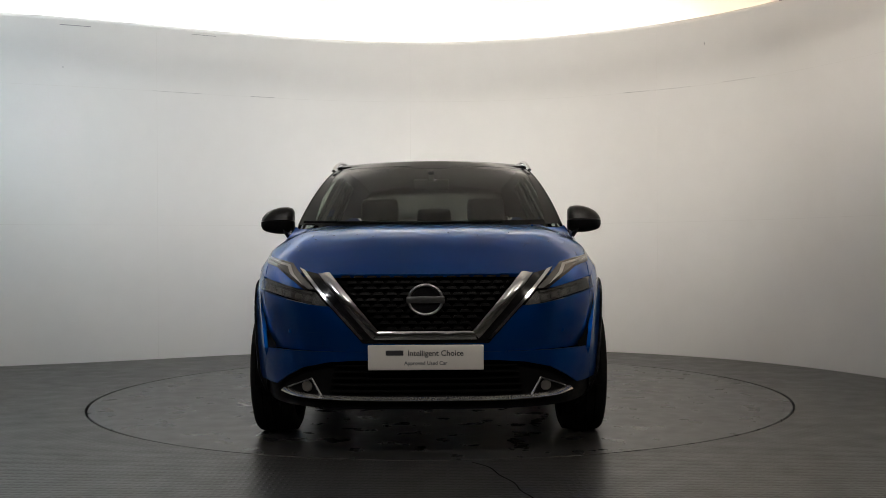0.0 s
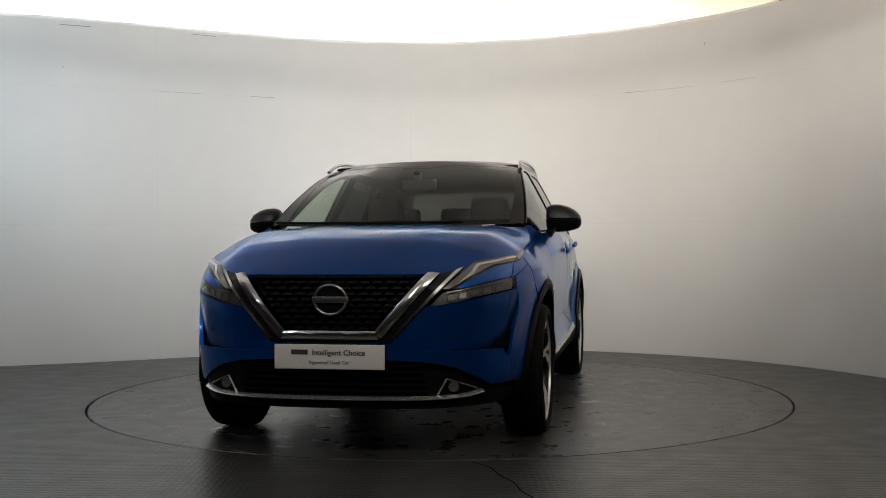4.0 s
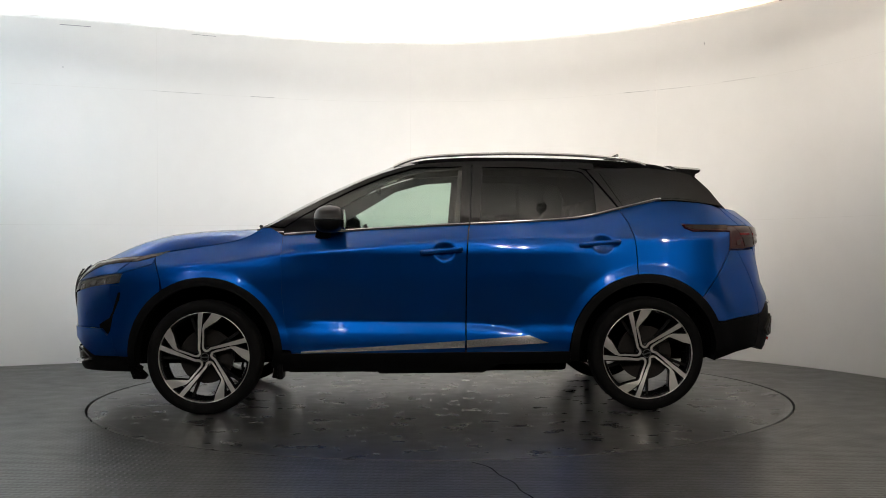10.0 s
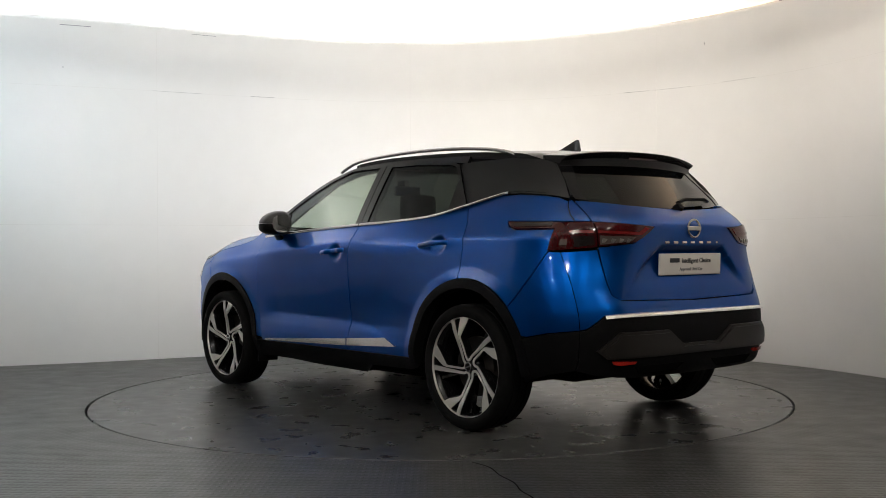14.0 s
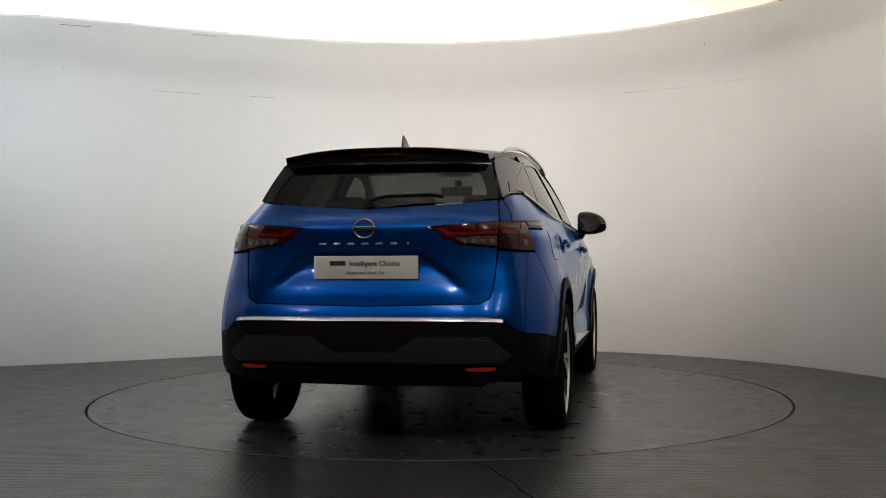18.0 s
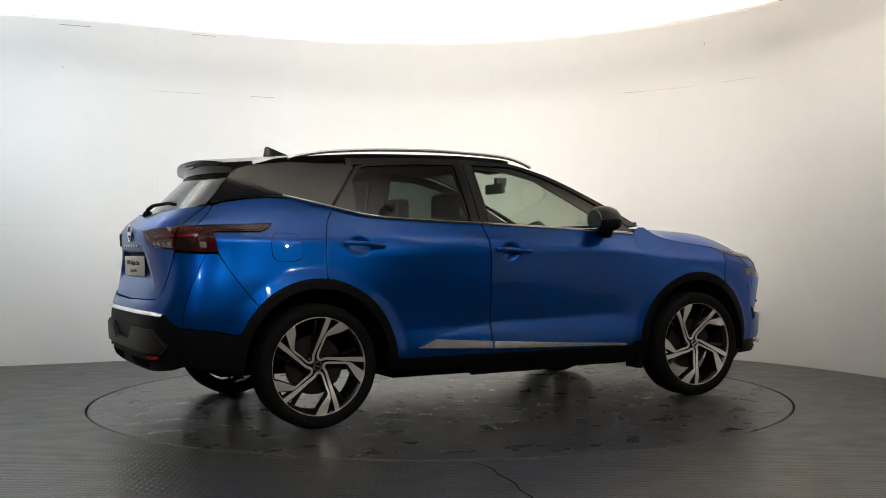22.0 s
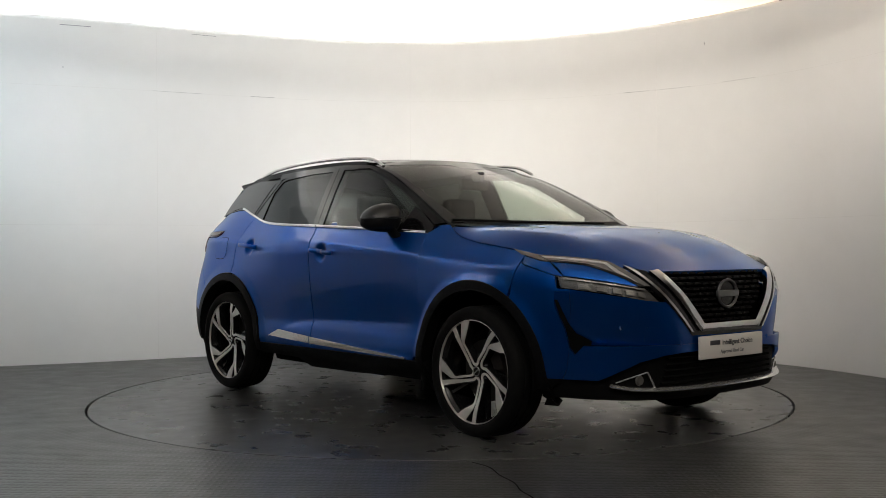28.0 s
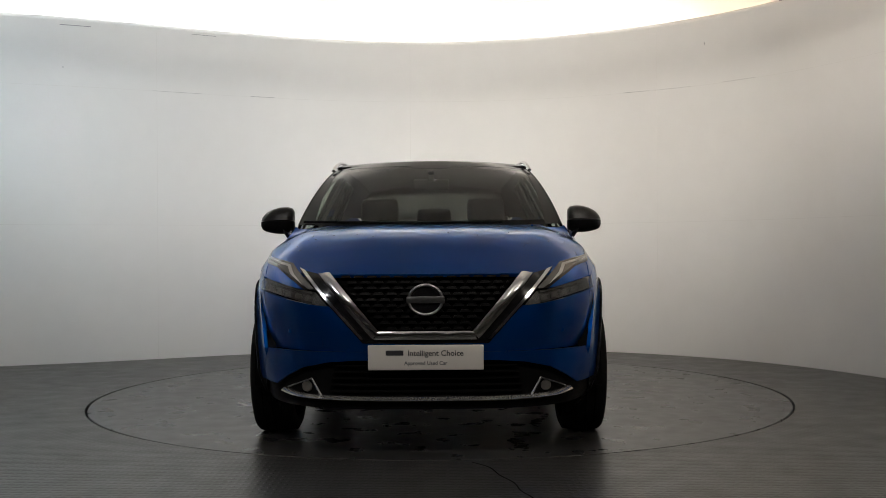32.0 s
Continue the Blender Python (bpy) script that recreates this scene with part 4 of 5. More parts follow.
    # bright chin bar
    pts = spline([(0.685, 0.322), (0.60, 0.304), (0.42, 0.297), (0.2, 0.294), (0, 0.293)], 5)
    pts = pts + [(-y, z) for y, z in pts[::-1][1:]]
    part("chin_bar", sweep([(front(y, z)[0] + 0.004, y, z) for y, z in pts], [(0.016, -0.007), (-0.012, -0.008), (-0.016, -0.004), (0.0, 0.008), (0.016, 0.009)]), BRIGHT, car, "polished silver chin bar")
    # fog lamp brackets
    for s in (1, -1):
        tri = [(0.66, 0.335), (0.535, 0.385), (0.49, 0.305)]
        p3 = [(front(y, z)[0] - 0.012, s * y, z) for y, z in tri]
        part("fog_bezel", sweep([p3[0], p3[1]], oval(0.0035, 0.0035, 6)), DARKCHROME, car)
        part("fog_bezel", sweep([p3[1], p3[2]], oval(0.0055, 0.0055, 6)), SATIN, car)
        fog = lathe([(0.0, 0.0), (0.022, 0.002), (0.026, -0.01)], 20, "z")
        fog.transform(Matrix.Translation((front(0.56, 0.345)[0] - 0.02, s * 0.56, 0.345)) @ Matrix.Rotation(radians(90), 4, "Y"))
        part("fog_lamp", fog, HOUSING, car)
    # grille: recessed dark bowl, mesh of short bars, V frame
    gv = [(0.0, 0.603), (0.205, 0.603), (0.235, 0.63), (0.43, 0.862), (0.0, 0.868)]
    full = gv + [(-y, z) for y, z in gv[::-1] if y > 0]
    part("grille", sheet(full, lambda y, z: tuple(Vector(front(y, z)) - Vector((0.045, 0, 0))), F, 0.05, 0, 0.0), DARK, car)
    bars = bmesh.new()
    r, z = 0, 0.615
    while z < 0.855:
        w = 0.20 + (z - 0.603) * 0.86
        n = int(w / 0.062)
        for i in range(-n - 1, n + 1):
            y0 = i * 0.062 + (0.031 if r % 2 else 0)
            a, b = max(-w, y0 + 0.004), min(w, y0 + 0.052)
            if b - a < 0.015:
                continue
            t = bmesh.new()
            q = [(a, z), (b, z), (b - 0.006, z + 0.011), (a + 0.006, z + 0.011)]
            vs = [t.verts.new(Vector(front(yy, zz)) + Vector((-0.012, 0, 0))) for yy, zz in q] + [t.verts.new(Vector(front(yy, zz)) + Vector((-0.042, 0, 0))) for yy, zz in q]
            for k in ((0, 1, 2, 3), (0, 1, 5, 4), (1, 2, 6, 5), (2, 3, 7, 6), (3, 0, 4, 7)):
                t.faces.new([vs[j] for j in k])
            bmesh.ops.recalc_face_normals(t, faces=t.faces[:])
            join(bars, t)
        z += 0.0265
        r += 1
    part("grille_mesh", bars, PLASTIC, car, "glossy black bars in staggered rows")
    bottom = [(0.0, 0.578), (0.237, 0.578), (0.220, 0.606), (0.0, 0.606)]
    full = bottom + [(-y, z) for y, z in bottom[::-1] if y > 0]
    part("grille_frame", sheet(full, lambda y, z: (front(y, z)[0] + 0.008 * max(0.0, 1 - abs(z - 0.590) / 0.015), y, z), F, 0.0075, 0, 0.03, 0.018), MIRROR, car, "chrome frame of the grille")
    arm = [(0.219, 0.606), (0.238, 0.578), (0.266, 0.60), (0.496, 0.868), (0.448, 0.868)]
    def arm_skin(y, z):
        p, d = front(y, z), ((y - 0.228) * 0.276 - (z - 0.592) * 0.244) / 0.3684
        return (p[0] + 0.006 * max(0.0, 1 - abs(d) / 0.022), y, z)
    both("grille_frame", sheet(arm, arm_skin, F, 0.008, 0, 0.03, 0.018), MIRROR, car, "chrome frame of the grille")
    vb = [(0.0, 0.573), (0.238, 0.573), (0.272, 0.60), (0.505, 0.870), (0.60, 0.892), (0.29, 0.553), (0.0, 0.550)]
    both("grille_surround", sheet(vb, front, F, 0.03, 0, 0.03, 0.004), GLOSS, car)
    line = [(0.285, 0.572), (0.30, 0.572), (0.598, 0.896), (0.568, 0.884)]
    both("grille_accent", sheet(line, front, F, 0.03, 0, 0.01, 0.010), MIRROR, car)
    # badge ring and bar, drawn as plain shapes
    c = Vector((front(0, 0.735)[0] + 0.006, 0, 0.752))
    ringm = sweep([c + Vector((0, 0.078 * math.cos(a), 0.068 * math.sin(a))) for a in np.linspace(0, 2 * math.pi, 40, endpoint=False)], oval(0.007, 0.007, 8), closed=True)
    part("badge_ring", ringm, DARKCHROME, car)
    disc = prism([(0.074 * math.cos(a), 0.064 * math.sin(a)) for a in np.linspace(0, 2 * math.pi, 40, endpoint=False)], lambda a, b, h: (c.x - 0.02 + h, a, c.z + b), 0.014)
    part("badge", disc, GLOSS, car)
    bar = bmesh.new()
    box(bar, c.x - 0.008, c.x + 0.008, -0.088, 0.088, c.z - 0.016, c.z + 0.016, None, 0.004)
    part("badge_bar", bar, DARKCHROME, car)
    # lamps: slim light blade above, main lamp below
    lens = sheet([(0.615, 0.893), (0.64, 0.920), (0.72, 0.938), (YS, 0.953), (YS, 0.922), (0.72, 0.903), (0.60, 0.83), (0.56, 0.80), (0.52, 0.80)], front, F, 0.03, 0, 0.02, 0.003)
    # tail of the blade that runs back along the bonnet's edge
    tailp = [(xs(0.922) - 0.004, 0.922), (xs(0.953) - 0.004, 0.953), (1.80, 0.936), (1.68, 0.960), (1.55, 0.985), (1.62, 0.955), (1.75, 0.925)]
    sheet(tailp, side, (0.3, 1, 0), bm=lens, gap=0, depth=0.02, lift=0.003)
    both("light_blade", lens, BLADE, car, "slim grey daytime light blade")
    # dark seal below the blade, and the clear guide inside it
    seal = [(0.545, 0.797), (0.575, 0.800), (0.62, 0.832), (0.725, 0.899), (YS, 0.919), (YS, 0.926), (0.72, 0.907), (0.60, 0.834)]
    both("lamp_seal", sheet(seal, front, F, 0.03, 0, 0.01, 0.005), GLOSS, car)
    guide = [(0.575, 0.815), (0.645, 0.868), (0.665, 0.905), (0.74, 0.922), (YS, 0.937), (YS, 0.945), (0.735, 0.931), (0.652, 0.912), (0.630, 0.872)]
    both("light_guide", sheet(guide, front, F, 0.02, 0, 0.004, 0.006), GUIDE, car)
    main = sheet([(0.455, 0.716), (0.55, 0.733), (0.68, 0.764), (YS, 0.790), (YS, 0.846), (0.70, 0.822), (0.60, 0.800), (0.52, 0.787)], lambda y, z: tuple(Vector(front(y, z)) - Vector((0.035, 0, 0))), F, 0.03, 0, 0.0)
    sheet([(xs(0.787), 0.787), (1.86, 0.793), (1.835, 0.852), (xs(0.845), 0.845)], lambda x, z: tuple(Vector(side(x, z)) - Vector((0, 0.03, 0))), (0.5, 1, 0), bm=main, gap=0, depth=0)
    both("headlamp_housing", main, HOUSING, car)
    # reflector cups and a bright bar behind the lens
    def deep(y, z):
        p = front(y, z)
        return (p[0] - 0.026, y, z)
    for i in range(5):
        y0 = 0.535 + 0.05 * i
        z0 = 0.738 + (y0 - 0.52) * 0.20
        both("lamp_cell", sheet([(y0, z0), (y0 + 0.034, z0 + 0.007), (y0 + 0.030, z0 + 0.032), (y0 + 0.004, z0 + 0.026)], deep, F, 0.05, 0, 0.008, 0.004), LAMPGREY, car)
    both("lamp_bar", sheet([(0.53, 0.776), (YS - 0.005, 0.832), (YS - 0.005, 0.843), (0.70, 0.818), (0.60, 0.796), (0.53, 0.785)], deep, F, 0.05, 0, 0.006, 0.008), LAMPGREY, car)
    cover = sheet([(0.455, 0.716), (0.55, 0.733), (0.68, 0.764), (YS, 0.790), (YS, 0.846), (0.70, 0.822), (0.60, 0.800), (0.52, 0.787)], front, F, 0.03, 0, 0.0, 0.003)
    sheet([(xs(0.787), 0.787), (1.86, 0.793), (1.835, 0.852), (xs(0.845), 0.845)], side, (0.5, 1, 0), bm=cover, gap=0, depth=0, lift=0.003)
    for o in both("headlamp", cover, LENS, car, "clear headlamp lens"):
        o.visible_shadow = False
    # painted wedge between blade and main lamp
    wedge = sheet([(0.575, 0.800), (0.615, 0.805), (0.70, 0.826), (YS, 0.850), (YS, 0.919), (0.72, 0.900), (0.62, 0.835)], front, F, 0.03, 0.001)
    sheet([(xs(0.848), 0.848), (1.835, 0.855), (1.65, 0.908), (1.64, 0.948), (1.75, 0.922), (xs(0.919), 0.919)], side, (0.5, 1, 0), bm=wedge, gap=0.001)
    both("lamp_panel", wedge, PAINT, car)
    for y, z in ((0.36, 0.515), (0.66, 0.60)):
        dot = lathe([(0.0, 0.002), (0.011, 0.002), (0.012, 0.0)], 14, "z")
        dot.transform(Matrix.Translation(fold(front(y, z)) if z > 0.513 else front(y, z)) @ Matrix.Rotation(radians(90), 4, "Y"))
        both("parking_sensor", dot, PAINT, car)
    cover = [(-0.56, 0.535), (-0.49, 0.535), (-0.49, 0.60), (-0.56, 0.60)]
    part("tow_cover", sheet(cover, lambda y, z: fold(front(y, z)), F, 0.05, 0, 0.004, 0.0015), PAINT, car)
    # show plate
    plate(car, Vector((front(0.0, 0.49)[0] + 0.022, 0, 0.489)), 1, 0)


def plate(car, at, way, tilt):
    """Printed white show plate, 520 x 111 mm."""
    bm = bmesh.new()
    box(bm, -0.006, 0.006, -0.265, 0.265, -0.0575, 0.0575, None, 0.004)
    m = Matrix.Translation(at) @ Matrix.Rotation(0 if way > 0 else math.pi, 4, "Z") @ Matrix.Rotation(radians(tilt), 4, "Y")
    bm.transform(m)
    pl = part("number_plate", bm, CARD, car, "white printed show plate")
    # text plane: x to the reader's right, y up
    base = m @ Matrix.Translation((0.0068, 0, 0)) @ Matrix(((0, 0, 1, 0), (1, 0, 0, 0), (0, 1, 0, 0), (0, 0, 0, 1)))
    word = bmesh.new()
    box(word, -0.183, -0.102, 0.010, 0.033, -0.0004, 0.0006, base)
    part("word_bar", word, INK, pl)
    lettering("Intelligent Choice", 0.036, base @ Matrix.Translation((0.045, 0.019, 0)), INK, "words", pl)
    lettering("Approved Used Car", 0.024, base @ Matrix.Translation((0.0, -0.026, 0)), GREYINK, "words", pl)


def build_rear(car):
    R, S = (-1, 0, 0), (0, 1, 0)
    gate = [(0.0, 0.7085), (0.567, 0.7205), (0.612, 0.747), (0.629, 0.82), (0.643, 0.988), (0.449, 1.008), (0.312, 1.094), (0.645, 1.120), (0.645, 1.135), (0.622, 1.232), (0.4, 1.208), (0.0, 1.186)]
    full = gate + [(-y, z) for y, z in gate[::-1] if y > 0]
    def gate_skin(y, z):
        p = Vector(rear(y, z))
        hw = 0.275 + (0.975 - z) / 0.195 * 0.23
        dip = ss(hw + 0.012, hw - 0.012, abs(y)) * ss(0.988, 0.968, z) * ss(0.755, 0.92, z)
        return (p.x + 0.036 * dip, y, z)
    part("tailgate", sheet(full, gate_skin, R, 0.018, 0.0015), PAINT, car)
    # glass, spoiler
    part("rear_window", sheet([(-0.612, 1.236), (-0.40, 1.212), (0, 1.192), (0.40, 1.212), (0.612, 1.236), (0.56, 1.44), (0.0, 1.455), (-0.56, 1.44)], rear_screen, R, 0.08, 0, 0), REARGLASS, car, "dark rear window")
    both("glass_border", sheet([(0.622, 1.238), (0.612, 1.30), (0.578, 1.44), (0.48, 1.443), (0.50, 1.395), (0.545, 1.32), (0.565, 1.262), (0.55, 1.231)], rear_screen, R, 0.04, 0, 0, 0.003), GLOSS, car)
    # spoiler: a wedge from the roof's end, hollow below, with closed ends
    wedge, rows = bmesh.new(), []
    for v in np.linspace(-1, 1, 25):
        y, drop = 0.562 * v, 0.003 + 0.045 * abs(v) ** 2.6
        xt = -1.845 + 0.085 * v * v
        zr = 1.437 - 0.014 * v * v
        root = Vector((rear_screen(y, zr)[0] - 0.004, y, zr))
        line = [Vector((x, y * (1 + 0.02 * (x + 1.6) / 0.25), roof_mid(x) - drop)) for x in (-1.60, -1.67, xt + 0.05, xt + 0.012)]
        tip = Vector((xt, y * 0.98, roof_mid(xt) - drop - 0.003))
        low = tip + Vector((0.008, 0, -0.010))
        line += [tip, low, low.lerp(root, 0.4) + Vector((0.016, 0, 0.004)), low.lerp(root, 0.75) + Vector((0.010, 0, 0)), root, Vector((-1.60, y, 1.445 - 0.01 * v * v))]
        rows.append([wedge.verts.new(p) for p in line])
    for r, s in zip(rows, rows[1:]):
        for i in range(len(r)):
            wedge.faces.new((r[i], r[(i + 1) % len(r)], s[(i + 1) % len(r)], s[i]))
    wedge.faces.new(rows[0]), wedge.faces.new(rows[-1][::-1])
    bmesh.ops.recalc_face_normals(wedge, faces=wedge.faces[:])
    part("spoiler", smooth(wedge, 35), ROOFBLACK, car, "gloss black roof spoiler")
    stop = [(-0.12, 1.470), (0.12, 1.470), (0.12, 1.480), (-0.12, 1.480)]
    part("stop_lamp", prism(stop, lambda a, b, h: (-1.822 - h, a, b + 0.005), 0.006), REDLENS, car)
    # lamps: outer part on the quarter, inner on the gate
    inner = [(0.318, 1.093), (0.40, 1.035), (0.449, 1.012), (0.55, 1.002), (0.643, 0.992), (0.646, 1.116), (0.48, 1.106)]
    both("tail_lamp", sheet(inner, rear, R, 0.03, 0.002, 0.02, 0.006), REDLENS, car, "dark red tail lamp on the tailgate")
    both("lamp_strip", sheet([(0.36, 1.086), (0.41, 1.050), (0.640, 1.060), (0.640, 1.073), (0.43, 1.066), (0.39, 1.090)], rear, R, 0.03, 0, 0.01, 0.0085), REDGLOW, car, "bright red light bar")
    both("lamp_cell", sheet([(0.445, 1.042), (0.475, 1.018), (0.636, 1.000), (0.636, 1.048)], rear, R, 0.03, 0.0, 0.01, 0.0085), LAMPCLEAR, car)
    for i in range(4):
        y0 = 0.475 + 0.042 * i
        both("lamp_bulb", sheet([(y0, 1.030), (y0 + 0.014, 1.012), (y0 + 0.028, 1.012), (y0 + 0.022, 1.034)], rear, R, 0.03, 0, 0.006, 0.011), LAMPGREY, car)
    YL = 0.735
    xl = {z: rear(YL, z)[0] for z in (1.115, 1.08, 1.05, 1.02, 0.978)}
    lamp = sheet([(0.648, 1.117), (0.646, 0.990), (YL, 0.978), (YL, 1.02), (YL, 1.05), (YL, 1.08), (YL, 1.115)], rear, R, 0.03, 0.001, 0.02, 0.006)
    sheet([(xl[z], z) for z in (1.115, 1.08, 1.05, 1.02, 0.978)] + [(-1.864, 0.974), (-1.880, 1.085), (-1.64, 1.086), (-1.595, 1.104), (-1.575, 1.126)], side, S, bm=lamp, gap=0.001, depth=0.02, lift=0.006)
    both("tail_lamp", lamp, REDLENS, car, "dark red tail lamp on the rear quarter")
    both("lamp_strip", sheet([(0.658, 1.060), (YL, 1.058), (YL, 1.072), (0.658, 1.074)], rear, R, 0.03, 0, 0.01, 0.0085), REDGLOW, car, "bright red light bar")
    both("lamp_cell", sheet([(0.658, 1.048), (0.658, 1.000), (YL - 0.004, 0.990), (YL - 0.004, 1.045)], rear, R, 0.03, 0, 0.01, 0.0085), SMOKE, car)
    both("lamp_cell", sheet([(-1.95, 1.000), (-1.918, 0.997), (-1.918, 1.028), (-1.95, 1.032)], side, S, 0.03, 0, 0.01, 0.009), LAMPCLEAR, car)
    both("lamp_blade", sheet([(-1.60, 1.106), (-1.60, 1.118), (-1.86, 1.118), (-1.86, 1.096), (-1.65, 1.094)], side, S, 0.03, 0, 0.01, 0.009), SMOKE, car)
    # bumper: painted upper, black lower
    YR = 0.775
    up = [(0.0, 0.650), (0.672, 0.650), (0.752, 0.580), (YR, 0.574), (YR, 0.965), (0.648, 0.975), (0.632, 0.82), (0.616, 0.745), (0.570, 0.718), (0.0, 0.706)]
    full = up + [(-y, z) for y, z in up[::-1] if y > 0]
    def swell(y, z):
        """The bumper stands proud of the gate, with a ledge below it."""
        p = rear(y, z)
        return (p[0] - 0.016 * ss(0.78, 0.68, z) * ss(0.77, 0.60, abs(y)), y, z)
    bm = sheet(full, swell, R, 0.02, gap=0.001)
    cr = [(rear(YR, z)[0], z) for z in (0.965, 0.9, 0.8, 0.7, 0.64, 0.574)] + [(-1.90, 0.556), (-1.80, 0.535)] + arc(HUB_R, HUB_Z, 0.472, 157, 136.3, 6) + [(-1.735, 0.757), (-1.80, 0.846), (-1.869, 0.967)]
    sheet(cr, side, S, 0.02, bm=bm, gap=0.001)
    t = sheet(cr, side, S, 0.02, gap=0.001)
    join(bm, mirrored(t))
    t.free()
    part("rear_bumper", bm, PAINT, car)
    low = [(0.0, 0.646), (0.670, 0.646), (0.750, 0.576), (YR, 0.570), (YR, 0.37), (0.70, 0.345), (0.58, 0.330), (0.45, 0.322), (0.0, 0.316)]
    full = low + [(-y, z) for y, z in low[::-1] if y > 0]
    bm = sheet(full, swell, R, 0.03, gap=0.001, depth=0.06)
    cr = [(rear(YR, z)[0], z) for z in (0.570, 0.5, 0.42, 0.37)] + [(-1.90, 0.345), (-1.745, 0.295)] + arc(HUB_R, HUB_Z, 0.42, 187, 158, 6) + [(-1.80, 0.531), (-1.90, 0.552)]
    sheet(cr, side, S, bm=bm, gap=0.001, depth=0.05)
    t = sheet(cr, side, S, gap=0.001, depth=0.05)
    join(bm, mirrored(t))
    t.free()
    part("lower_bumper", bm, PLASTIC, car)
    pts = [(y, 0.648) for y in np.linspace(0.674, -0.674, 33)]
    part("bumper_strip", sweep([(swell(y, z)[0] - 0.003, y, z - 0.008 * (abs(y) / 0.674) ** 10) for y, z in pts], [(-0.014, -0.010), (0.014, -0.010), (0.012, -0.002), (-0.004, 0.010), (-0.014, 0.010)]), BRIGHT, car, "chrome strip")
    dif = [(0.713, 0.472), (0.611, 0.562), (0.27, 0.561), (0.152, 0.484), (-0.152, 0.484), (-0.27, 0.561), (-0.611, 0.562), (-0.713, 0.472), (-0.667, 0.431), (0.667, 0.431)]
    part("diffuser", sheet(dif, swell, R, 0.04, 0, 0.03, 0.014), DIFFUSER, car, "dark grey diffuser panel")
    face_in = [(0.690, 0.470), (0.604, 0.548), (0.276, 0.547), (0.160, 0.470), (-0.160, 0.470), (-0.276, 0.547), (-0.604, 0.548), (-0.690, 0.470), (-0.655, 0.440), (0.655, 0.440)]
    part("diffuser_face", sheet(face_in, swell, R, 0.04, 0, 0.006, 0.022), DIFFUSER, car)
    both("under_vent", sheet([(0.12, 0.385), (0.50, 0.385), (0.46, 0.345), (0.18, 0.345)], swell, R, 0.05, 0, 0.01, 0.006), DARK, car)
    both("reflector", sheet([(0.50, 0.414), (0.512, 0.401), (0.60, 0.398), (0.635, 0.404), (0.642, 0.418)], swell, R, 0.05, 0, 0.01, 0.012), REFLECT, car, "red reflector")
    # badge and name, drawn as plain shapes
    c = Vector((rear(0, 1.087)[0] - 0.004, 0, 1.087))
    ringm = sweep([c + Vector((0, 0.051 * math.cos(a), 0.046 * math.sin(a))) for a in np.linspace(0, 2 * math.pi, 36, endpoint=False)], oval(0.006, 0.006, 8), closed=True)
    part("badge_ring", ringm, CHROME, car)
    bar = bmesh.new()
    box(bar, c.x - 0.006, c.x + 0.006, -0.058, 0.058, c.z - 0.012, c.z + 0.012, None, 0.003)
    part("badge_bar", bar, CHROME, car)
    for i in range(7):
        y = 0.215 - i * 0.072
        bm = bmesh.new()
        xx = rear(y, 1.012)[0]
        w = 0.006 if i == 6 else 0.018
        box(bm, xx - 0.006, xx + 0.002, y - w, y + w, 1.006, 1.019, None, 0.003)
        part("name_bar", bm, SATIN, car)
    plate(car, Vector((-2.146, 0, 0.896)), -1, 2)
    for y in (0.25, 0.58):
        dot = lathe([(0.0, 0.002), (0.011, 0.002), (0.012, 0.0)], 14, "z")
        dot.transform(Matrix.Translation(rear(y, 0.60)) @ Matrix.Rotation(radians(-90), 4, "Y"))
        both("parking_sensor", dot, PLASTIC, car)
    # rear wiper
    def rs(y, z, d):
        p = rear_screen(y, z)
        return (p[0] - d, p[1], p[2] + d * 0.8)
    part("rear_wiper", sweep([rs(0.0, 1.205, 0.03), rs(-0.08, 1.222, 0.035), rs(-0.30, 1.232, 0.03), rs(-0.36, 1.230, 0.02)], oval(0.014, 0.010, 8)), PLASTIC, car)
    filler = bmesh.new()
    box(filler, -1.86, -1.76, 0.555, 0.612, 1.19, 1.262, None, 0.01)
    both("corner_filler", filler, DARK, car)
    boss = lathe([(0.0, 0.04), (0.022, 0.035), (0.03, 0.0)], 16, "z")
    boss.transform(Matrix.Translation((-2.06, 0.0, 1.19)) @ Matrix.Rotation(radians(-50), 4, "Y"))
    part("wiper_boss", boss, PLASTIC, car)


